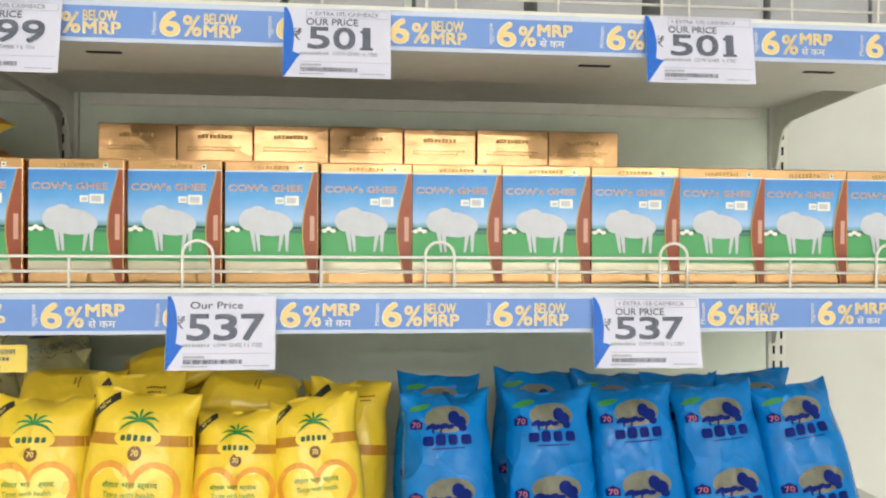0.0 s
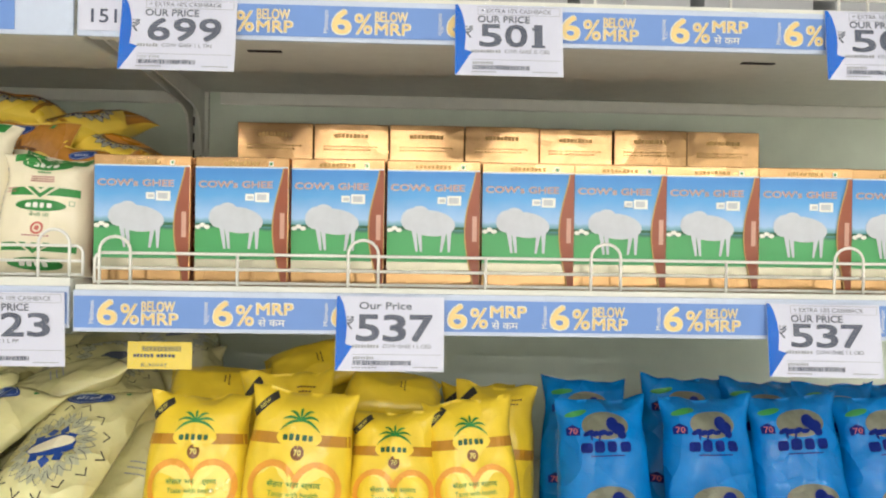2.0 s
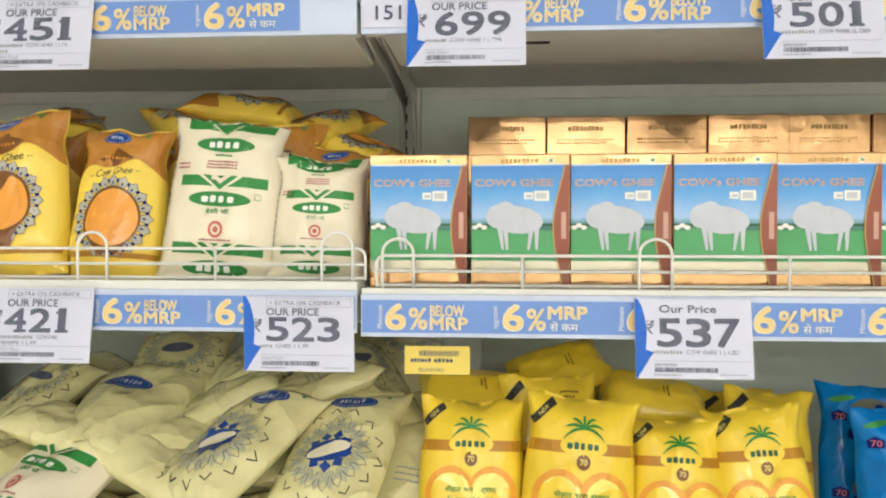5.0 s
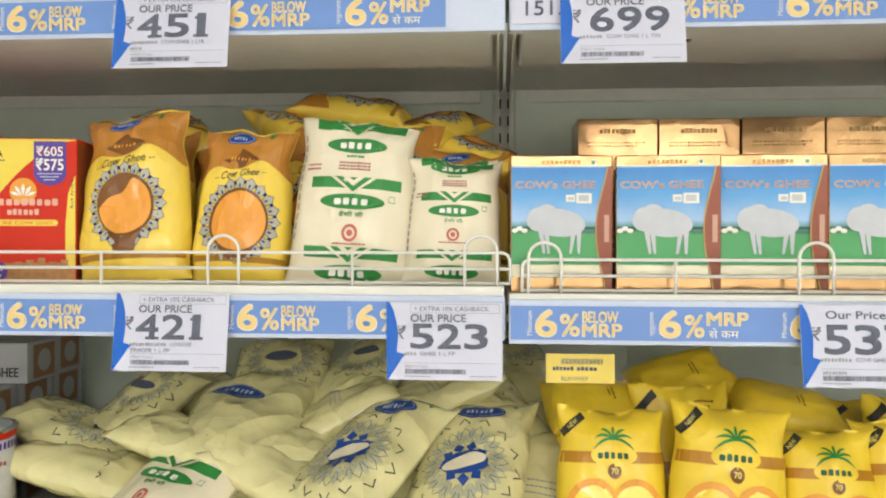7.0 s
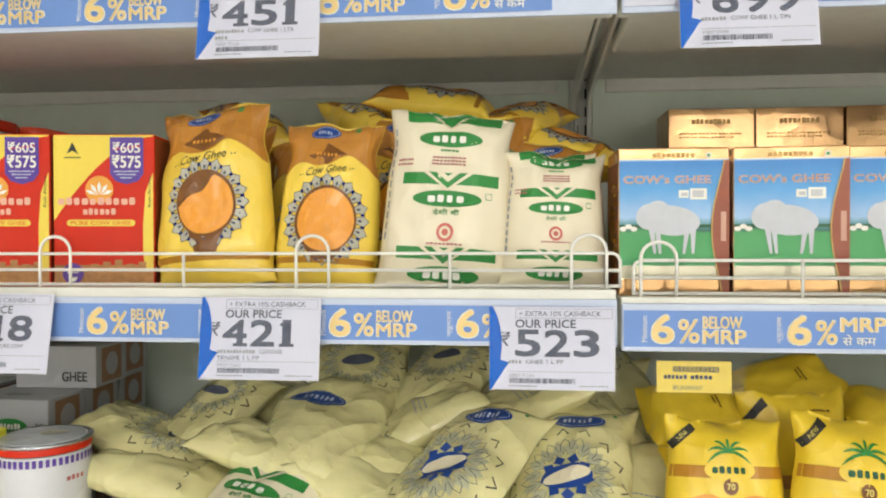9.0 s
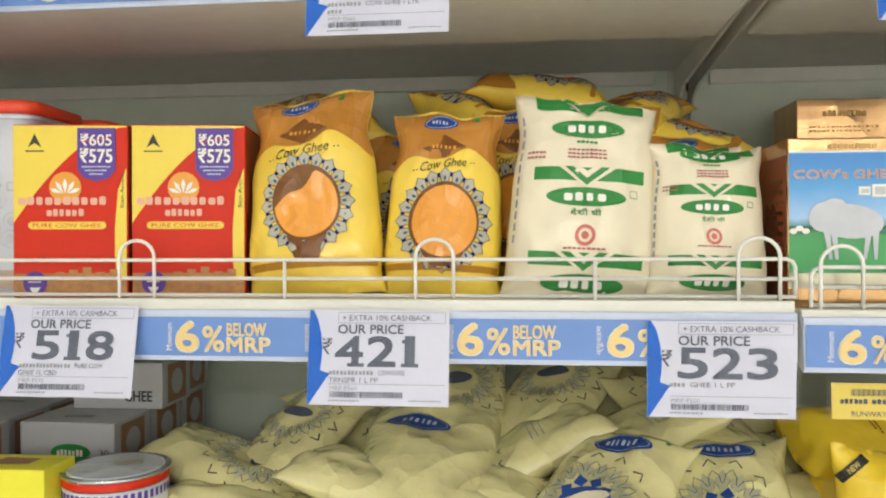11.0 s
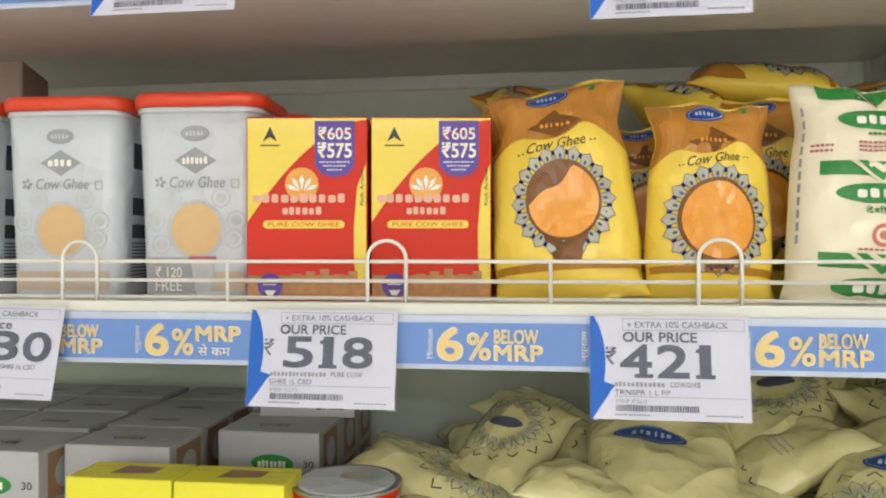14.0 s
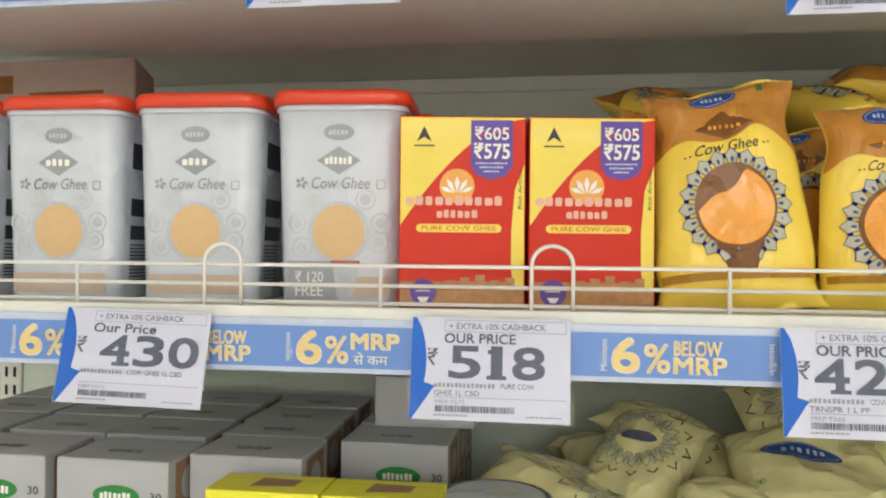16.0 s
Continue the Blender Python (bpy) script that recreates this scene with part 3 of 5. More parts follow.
lab = thing("yellow_label", pose(-0.5, 0.803, 1.309, -2), "yellow barcode label in a clear hanging plastic pocket", "label")
yc = part("card", box(0.004, -0.001, -0.033, 0.067, -0.0004, -0.006, 0.0002, 1), YELLOW_CARD, lab)
lab_s = flat(-0.001)
lay("barcode", several(*[rect(0.018 + 0.0012 * i, -0.0155, 0.018 + 0.0012 * i + (0.0005, 0.0008, 0.0004)[i % 3], -0.0105) for i in range(32)]), INK, yc, lab_s, 0.0003)
lay("name_bar", several(blocks(0.010, -0.0215, 0.02, 0.0038, 6, 0.25), blocks(0.0325, -0.0215, 0.019, 0.0038, 5, 0.25)), INK, yc, lab_s, 0.0003)
lay("word", words("RUNWAY", 0.018, -0.031, 0.025, 0.004, 0.02), INK, yc, lab_s, 0.0003)
pk = part("pocket", box(0, -0.0022, -0.034, 0.078, -0.0017, 0.0182, 0), PLASTIC, lab, "clear plastic pocket")
pk.visible_shadow = False


# ---- cartons of the right-hand bay ----
def carton_shell(w, d, h):
    """A folded card box on its base, front at y = 0, with softened edges and a seam on top."""
    return box(-w / 2, 0, 0, w / 2, d, h, 0.0012, 2)


def figure(cx, cz, s):
    """A plain pale rounded shape on four short bars."""
    legs = [fan([(cx + (a - 0.03) * s, cz - 0.06 * s), (cx + (a + 0.03) * s, cz - 0.06 * s), (cx + (b + 0.013) * s, cz - 0.34 * s), (cx + (b - 0.013) * s, cz - 0.34 * s)]) for a, b in ((-0.19, -0.15), (-0.13, -0.1), (0.17, 0.13), (0.22, 0.22))]
    return several(oval(cx, cz - 0.01 * s, 0.29 * s, 0.15 * s, 24, 2, -0.1), oval(cx - 0.2 * s, cz + 0.03 * s, 0.14 * s, 0.13 * s, 16, 2, 0.5), oval(cx - 0.12 * s, cz + 0.12 * s, 0.1 * s, 0.07 * s, 12, 2), *legs)


def ghee_carton(m, plain=False):
    w, d, h = 0.0965 if plain else 0.0935, 0.07, 0.127
    c = thing("ghee_carton", m, "gold-topped ghee carton printed with blue sky and green meadow", "carton", "blue ghee cartons")
    shell = part("box", carton_shell(w, d, h), GOLD, c, "gold foil card box")
    s = flat(0)
    if plain:
        lay("maker_bar", blocks(-0.022, h - 0.018, 0.044, 0.006, 9, 0.25), GOLD_INK, shell, s, 0.0004)
        lay("small_line", blocks(-0.036, h - 0.03, 0.07, 0.0018, 16, 0.4), GOLD_INK, shell, s, 0.0004)
        lay("small_line", blocks(-0.036, h - 0.034, 0.062, 0.0018, 14, 0.4), GOLD_INK, shell, s, 0.0004)
        return tagged(c, "plain gold foil ghee carton stacked behind the front row")
    lay("picture", rect(-w / 2 + 0.001, 0.026, w / 2 - 0.001, h - 0.0105, 4, 12), SKY, shell, s, 0.0004, "blue sky over green meadow print")
    lay("hedge", rect(-w / 2 + 0.001, 0.0585, w / 2 - 0.009, 0.0612, 6, 1), GREEN_DARK, shell, s, 0.0007)
    lay("white_fleck", several(*[oval(-w / 2 + 0.004 + 0.0045 * k, 0.0575 + 0.002 * (k % 2), 0.003, 0.0022, 8, 1) for k in range(3)]), WHITE_INK, shell, s, 0.0009)
    lay("pale_figure", figure(-0.003, 0.0655, 0.086), COW, shell, s, 0.0012, "plain white shape")
    lay("product_outline", words("COW's GHEE", -w / 2 + 0.0045, 0.0965, 0.073, 0.0066, 0.06), SKY_HAZE, shell, s, 0.0009)
    lay("product_name", words("COW's GHEE", -w / 2 + 0.0045, 0.0965, 0.073, 0.0066, 0.02), COPPER, shell, s, 0.0013, "gold product words")
    lay("foil_strip", rect(-w / 2 + 0.001, 0.0145, w / 2 - 0.002, 0.026), FOIL_PALE, shell, s, 0.0004, "pale silver foil strip")
    lay("top_line", rect(-w / 2 + 0.001, h - 0.0112, w / 2 - 0.001, h - 0.0098), SKY_HAZE, shell, s, 0.0006)
    lay("maker_bar", blocks(-0.018, h - 0.0085, 0.036, 0.0042, 9, 0.25), GOLD_INK, shell, s, 0.0004)
    lay("green_dot", rect(w / 2 - 0.02, h - 0.009, w / 2 - 0.0155, h - 0.0045), WHITE_INK, shell, s, 0.0004)
    lay("green_dot", oval(w / 2 - 0.01775, h - 0.00675, 0.0014, 0.0014, 10, 1), GREEN, shell, s, 0.0007)
    lay("sticker", several(rect(0.004, 0.084, 0.0125, 0.0905), rect(0.0135, 0.0825, 0.0275, 0.092)), WHITE_INK, shell, s, 0.0009, "silver-white sticker")
    lay("sticker_print", several(rect(0.0155, 0.0845, 0.025, 0.0902, 2, 2), rect(0.006, 0.0855, 0.0115, 0.0885)), TUB_PALE, shell, s, 0.0011)
    curve = [(w / 2 - 0.0045 - 0.0095 * math.sin(math.pi * k / 12) ** 1.3 - 0.002 * (1 - k / 12), 0.002 + (h - 0.013) * k / 12) for k in range(13)]
    side = [(w / 2 - 0.0008, z) for x, z in curve]
    band = [q for pair in zip(curve, side) for q in pair]
    lay("brown_curve", (band, [(2 * k, 2 * k + 1, 2 * k + 3, 2 * k + 2) for k in range(12)]), BROWN_CARD, shell, s, 0.0015, "brown curved side print")
    lay("gold_line", ribbon([(x - 0.0004, z) for x, z in curve], 0.0013), GOLD_INK, shell, s, 0.0019)
    lay("side_mark", rect(w / 2 - 0.008, 0.047, w / 2 - 0.0035, 0.072), COPPER, shell, s, 0.002)
    for sx, face in ((1, "brown_side"), (-1, "brown_side")):
        x = sx * (w / 2 + 0.0003)
        v = [(x, 0.002, 0.003), (x, d - 0.002, 0.003), (x, d - 0.002, h - 0.012), (x, 0.002, h - 0.012)]
        part(face, mesh(face, v, [(0, 1, 2, 3) if sx > 0 else (3, 2, 1, 0)]), BROWN_CARD, shell, "brown printed side")
        xt = sx * (w / 2 + 0.0006)
        rows = []
        for k in range(9):
            z = 0.03 + 0.008 * k
            rows.append([(xt, 0.008, z), (xt, 0.022 + 0.004 * (k % 3), z), (xt, 0.022 + 0.004 * (k % 3), z + 0.003), (xt, 0.008, z + 0.003)])
        part("side_text", mesh("side_text", [p for r in rows for p in r], [tuple(range(4 * k, 4 * k + 4)) if sx > 0 else tuple(range(4 * k + 3, 4 * k - 1, -1)) for k in range(9)]), GOLD, shell)
    return c


rnd = random.Random(4)
first = ghee_carton(pose(-0.4825, 0.797, MID_R, 0, 0, 1))
for x in (-0.386, -0.292, -0.197, -0.102, -0.009, 0.0845, 0.179, 0.274, 0.369, 0.465):
    copy_thing(first, pose(x, 0.799 + rnd.uniform(-0.003, 0.003), MID_R, 0, 0, rnd.uniform(-4.0, -1.5)))
for x in (-0.386, -0.292, -0.197, -0.1, -0.005, 0.09, 0.186):
    copy_thing(first, pose(x, 1.125, MID_R, 90, 0, rnd.uniform(-1, 1)))
golds = ghee_carton(pose(-0.396, 1.03, MID_R + 0.0715, 0, 0, 1), True)
for x in (-0.2985, -0.201, -0.1035, -0.006, 0.0915, 0.189):
    copy_thing(golds, pose(x, 1.03 + rnd.uniform(-0.004, 0.004), MID_R + 0.0715, 0, 0, rnd.uniform(-0.9, 0.9)))


# ---- pouches ----
def pouch_surface(w, h, t, seed, slump=0.0, taper=0.06, waist=0.05):
    """The front of a filled film pouch on its base, as a function of x and z; seals at top and foot, creases towards them."""
    def back_and_front(x, z):
        u, v = max(-1, min(1, 2 * x / w)), max(-1, min(1, 2 * z / h - 1))
        swell = (1 - abs(u) ** 2.4) ** 0.55 * max(0, 1 - abs(v / 0.97) ** 5) ** 0.6
        lower = 1 + slump * (0.5 - z / h)
        n = noise.noise(Vector((x * 22, z * 22, seed * 7.3)))
        fine = noise.noise(Vector((x * 70, z * 45, seed * 3.1)))
        crease = math.sin(u * 9 + seed * 2.0 + 3 * n) * abs(v) ** 3 * (1 - u * u)
        fold = abs(noise.noise(Vector((x * 30 + z * 12, z * 34 - x * 9, seed * 5.7 + 4))))
        dent = 1 + 0.26 * n + 0.05 * fine
        y = -0.5 * t * swell * lower * dent - 0.0018 * crease - 0.0012 * fine * (1 - abs(u) ** 4) + 0.0035 * max(0, 0.22 - fold) * (1 - abs(u) ** 4) * (0.4 + abs(v))
        wave = 0.008 * math.sin(2.2 * u + seed) * max(0, abs(v) - 0.8) / 0.2
        pinch = 1 - 0.07 * (1 - v ** 4) * (1 - 0.5 * slump * (-v if v < 0 else 0)) + 0.03 * n - taper * max(0, v + 0.3) / 1.3 - waist * math.exp(-((v - 0.62) / 0.22) ** 2) - 0.5 * waist * math.exp(-((v + 0.8) / 0.15) ** 2)
        zz = z + 0.0055 * noise.noise(Vector((x * 40, seed, 1.7))) * max(0, v) ** 4 + 0.004 * u * u * max(0, v) ** 6
        return x * pinch, y + wave, zz, 0.42 * t * swell * lower + wave
    return lambda x, z: back_and_front(x, z)[:3], lambda x, z: (back_and_front(x, z)[0], back_and_front(x, z)[3] + 0.0006, back_and_front(x, z)[2])


def pouch_mesh(w, h, front, rear, nx=28, nz=38):
    v, f = rect(-w / 2, 0, w / 2, h, nx, nz)
    n = len(v)
    verts = [front(x, z) for x, z in v] + [rear(x, z) for x, z in v]
    faces = f + [tuple(n + i for i in reversed(face)) for face in f]
    edge = [i for i in range(nx + 1)] + [(j + 1) * (nx + 1) - 1 for j in range(1, nz + 1)] + [nz * (nx + 1) + i for i in range(nx - 1, -1, -1)] + [j * (nx + 1) for j in range(nz - 1, 0, -1)]
    for a, b in zip(edge, edge[1:] + edge[:1]):
        faces.append((b, a, n + a, n + b))
    return mesh("film", verts, faces, True)


def petals(cx, cz, r0, r1, n, spread=0.9):
    out = []
    for k in range(n):
        a = 2 * math.pi * k / n
        da = math.pi / n * spread
        rm = (r0 + r1) * 0.5
        out.append(fan([(cx + r0 * math.cos(a), cz + r0 * math.sin(a)), (cx + rm * math.cos(a + da), cz + rm * math.sin(a + da)), (cx + r1 * math.cos(a), cz + r1 * math.sin(a)), (cx + rm * math.cos(a - da), cz + rm * math.sin(a - da))][::1]))
    return out


def vee(top, half, deep, thick, n=6):
    """A V with straight arms, hanging from a level."""
    inner = deep * (1 - thick / half)
    arms = []
    for side in (-1, 1):
        v, f = [], []
        for i in range(n + 1):
            k = i / n
            out, into = (side * half * (1 - k), top - deep * k), (side * (half - thick) * (1 - k), top - inner * k)
            v += [out, into] if side < 0 else [into, out]
        f = [(2 * i + 2, 2 * i + 3, 2 * i + 1, 2 * i) for i in range(n)]
        arms.append((v, f))
    return several(*arms)


def palm(cx, cz, s):
    """A crown of drooping fronds."""
    out = []
    for a in (-0.15, 0.4, 0.95, 1.57, 2.19, 2.74, 3.29):
        line = [(s * math.cos(a) * t, s * (0.85 * math.sin(a) * t + 0.3 * t - 0.62 * t * t)) for t in (0, 0.2, 0.4, 0.6, 0.8, 1.0)]
        v, f = ribbon([(cx + x, cz + z) for x, z in line], 1.0)
        mids = [((v[2 * i][0] + v[2 * i + 1][0]) / 2, (v[2 * i][1] + v[2 * i + 1][1]) / 2) for i in range(6)]
        wide = [s * q for q in (0.05, 0.1, 0.12, 0.11, 0.07, 0.01)]
        v = [(m[0] + (p[0] - m[0]) * k, m[1] + (p[1] - m[1]) * k) for i, (m, k) in enumerate(zip(mids, wide)) for p in (v[2 * i], v[2 * i + 1])]
        out.append((v, f))
    return several(*out)


def heart(cx, cz, s):
    pts = []
    for k in range(41):
        a = -math.pi * 0.86 + 2 * math.pi * 0.86 * k / 40
        x = 16 * math.sin(a) ** 3
        z = 13 * math.cos(a) - 5 * math.cos(2 * a) - 2 * math.cos(3 * a) - math.cos(4 * a)
        pts.append((cx + s * x / 16, cz + s * z / 16))
    return pts


def standing_pouch(m, name, label, category, group, w, h, t, seed, film, prints, slump=0.25, taper=0.06, waist=0.05):
    p = thing(name, m, label, category, group)
    front, rear = pouch_surface(w, h, t, seed, slump, taper, waist)
    prints(part("film", pouch_mesh(w, h, front, rear), film, p), front, w, h)
    return p


def yellow_prints(p, s, w, h):
    lay("tan_band", rect(-w * 0.49, h * 0.69, w * 0.49, h * 0.755, 20, 3), DALDA_BROWN, p, s, 0.0006, "tan printed band")
    lay("name_plate", oval(0, h * 0.735, w * 0.22, h * 0.065, 28, 4), DALDA, p, s, 0.0011)
    lay("name_bar", blocks(-w * 0.155, h * 0.715, w * 0.31, h * 0.04, 5, 0.3), GREEN_DARK, p, s, 0.0015, "plain dark green bars")
    lay("palm_print", palm(0, h * 0.83, w * 0.2), GREEN, p, s, 0.0012, "green palm crown print")
    lay("round_badge", oval(0, h * 0.645, w * 0.062, w * 0.062, 18, 2), DEEP_BROWN, p, s, 0.0011)
    lay("badge_number", words("70", -w * 0.032, h * 0.628, w * 0.064, h * 0.034, 0.02), DALDA_PALE, p, s, 0.0015)
    pts = heart(0, h * 0.37, w * 0.4)
    lay("heart_field", fan(pts), DALDA_PALE, p, s, 0.0009)
    lay("heart_line", ribbon(pts, w * 0.055), ORANGE, p, s, 0.0013, "orange heart outline")
    lay("slogan", words("सेहत भरा स्वाद", -w * 0.24, h * 0.44, w * 0.48, h * 0.045, 0.01), GREEN, p, s, 0.0022)
    lay("slogan", words("Taste with health", -w * 0.22, h * 0.395, w * 0.44, h * 0.03, 0.0), GREEN, p, s, 0.0022)
    lay("green_patch", rect(-w * 0.12, h * 0.26, w * 0.12, h * 0.34, 4, 3), GREEN, p, s, 0.0014)
    a, b = (-w * 0.49, h * 0.85), (-w * 0.26, h * 0.965)
    lay("corner_ribbon", ribbon([(a[0] + (b[0] - a[0]) * k / 6, a[1] + (b[1] - a[1]) * k / 6) for k in range(7)], h * 0.042), BLACK_INK, p, s, 0.001, "dark corner ribbon")
    v, f = words("NEW", -0.5, -0.5, 1, 1)
    c, q = math.cos(0.62), math.sin(0.62)
    mx, mz = (a[0] + b[0]) / 2, (a[1] + b[1]) / 2
    lay("ribbon_word", ([(mx + c * x * 0.013 - q * z * 0.0035, mz + q * x * 0.013 + c * z * 0.0035) for x, z in v], f), DALDA_PALE, p, s, 0.0016)


def rear_prints(p, s, w, h):
    a, b = (-w * 0.47, h * 0.85), (-w * 0.26, h * 0.955)
    lay("corner_ribbon", ribbon([(a[0] + (b[0] - a[0]) * k / 6, a[1] + (b[1] - a[1]) * k / 6) for k in range(7)], h * 0.045), BLACK_INK, p, s, 0.001, "dark corner ribbon")
    lay("tan_band", rect(-w * 0.49, h * 0.5, w * 0.49, h * 0.57, 20, 3), DALDA_BROWN, p, s, 0.0006, "tan printed band")
    lay("text_line", several(blocks(w * 0.12, h * 0.9, w * 0.2, h * 0.012, 6), blocks(w * 0.14, h * 0.87, w * 0.14, h * 0.012, 4)), DEEP_BROWN, p, s, 0.001)


def blue_prints(p, s, w, h):
    for cz in (0.83, 0.36):
        lay("oval_print", oval(0, h * cz, w * 0.26, h * 0.088, 26, 5), OLIVE, p, s, 0.0007, "dull olive oval picture")
        lay("oval_figure", several(*[oval(w * q, h * (cz - d), w * a, h * e, 12, 2, g) for q, d, a, e, g in ((-0.2, 0.045, 0.06, 0.016, 0.4), (-0.13, 0.05, 0.06, 0.018, 0.2), (-0.05, 0.045, 0.06, 0.018, 0.3), (0.03, 0.05, 0.05, 0.016, 0.1), (0.08, -0.01, 0.07, 0.045, 0.1), (0.14, 0.02, 0.08, 0.04, 0.0), (0.17, 0.06, 0.05, 0.026, 0.0), (-0.17, 0.075, 0.012, 0.02, 0.3), (-0.08, 0.078, 0.012, 0.02, -0.3))]), RATH_DARK, p, s, 0.0011, "navy figures on the oval picture")
        lay("name_bar", blocks(-w * 0.28, h * (cz - 0.17), w * 0.56, h * 0.075, 4, 0.2), RATH_DARK, p, s, 0.001, "plain navy bars")
        lay("thin_bar", rect(-w * 0.18, h * (cz - 0.195), w * 0.18, h * (cz - 0.187), 6, 1), RATH_DARK, p, s, 0.001)
        lay("badge", fan([(-w * 0.43, h * (cz - 0.06)), (-w * 0.29, h * (cz - 0.06)), (-w * 0.285, h * (cz - 0.015)), (-w * 0.36, h * (cz + 0.01)), (-w * 0.435, h * (cz - 0.015))]), RATH_DARK, p, s, 0.001)
        lay("badge_number", words("70", -w * 0.405, h * (cz - 0.05), w * 0.09, h * 0.036, 0.02), PINK_INK, p, s, 0.0015)
    lay("green_mark", oval(-w * 0.3, h * 0.91, w * 0.13, h * 0.018, 14, 2, 0.2), GREEN, p, s, 0.0009)


def cream_prints(p, s, w, h, drop=0.04):
    """Green bands, ovals and small lines; drop: how far the print sits below its usual height."""
    for cz, kind in ((0.965, "band"), (0.88 - drop, "oval"), (0.645 - drop, "band"), (0.53 - drop, "oval"), (0.2 - drop / 2, "band"), (0.075 - drop / 3, "oval")):
        if kind == "oval":
            lay("green_oval", oval(0, h * cz, w * 0.27, h * 0.048, 26, 3), GREEN, p, s, 0.0008, "green printed oval")
            lay("name_bar", blocks(-w * 0.15, h * (cz - 0.022), w * 0.3, h * 0.044, 4, 0.32), WHITE_INK, p, s, 0.0013)
        else:
            lay("green_band", rect(-w * 0.36, h * (cz - 0.033), w * 0.4, h * (cz + 0.033), 14, 2), GREEN, p, s, 0.0006, "green printed band")
            lay("chevron", vee(h * (cz + 0.034), w * 0.2, h * 0.1, w * 0.16), CREAM, p, s, 0.0014)
            lay("chevron", vee(h * (cz + 0.034), w * 0.155, h * 0.09, w * 0.06), GREEN, p, s, 0.002)
    lay("small_line", words("देशी घी", -w * 0.1, h * (0.435 - drop), w * 0.2, h * 0.035, 0.02), GREEN, p, s, 0.0008)
    lay("small_bar", blocks(-w * 0.08, h * (0.805 - drop), w * 0.16, h * 0.014, 5), GREEN, p, s, 0.0008)
    for z in (0.765 - drop, 0.745 - drop, 0.725 - drop, 0.27 - drop):
        lay("red_line", blocks(-w * 0.14, h * z, w * 0.28, h * 0.011, 9), PINK_INK, p, s, 0.0008)
    ring = [(w * 0.055 * math.cos(a * math.pi / 10), h * (0.34 - drop) + w * 0.055 * math.sin(a * math.pi / 10)) for a in range(21)]
    lay("red_seal", ribbon(ring, w * 0.022), SEAL, p, s, 0.0009)
    lay("red_seal", oval(0, h * (0.34 - drop), w * 0.025, w * 0.025, 10, 1), SEAL, p, s, 0.0009)
    lay("green_dot", several(ribbon([(w * 0.3, h * (0.54 - drop)), (w * 0.35, h * (0.54 - drop)), (w * 0.35, h * (0.575 - drop)), (w * 0.3, h * (0.575 - drop)), (w * 0.3, h * (0.54 - drop))], 0.0006)), GREEN, p, s, 0.0009)
    rows = [ribbon([(-w * 0.465, h * (0.25 + 0.06 * k)), (-w * 0.465, h * (0.29 + 0.06 * k))], 0.0016) for k in range(11)]
    lay("edge_text", several(*rows), INK_SOFT, p, s, 0.0008)
    lay("edge_stamp", several(blocks(-w * 0.42, h * 0.7, w * 0.13, h * 0.012, 5), blocks(-w * 0.42, h * 0.675, w * 0.13, h * 0.012, 5)), PINK_INK, p, s, 0.0008)


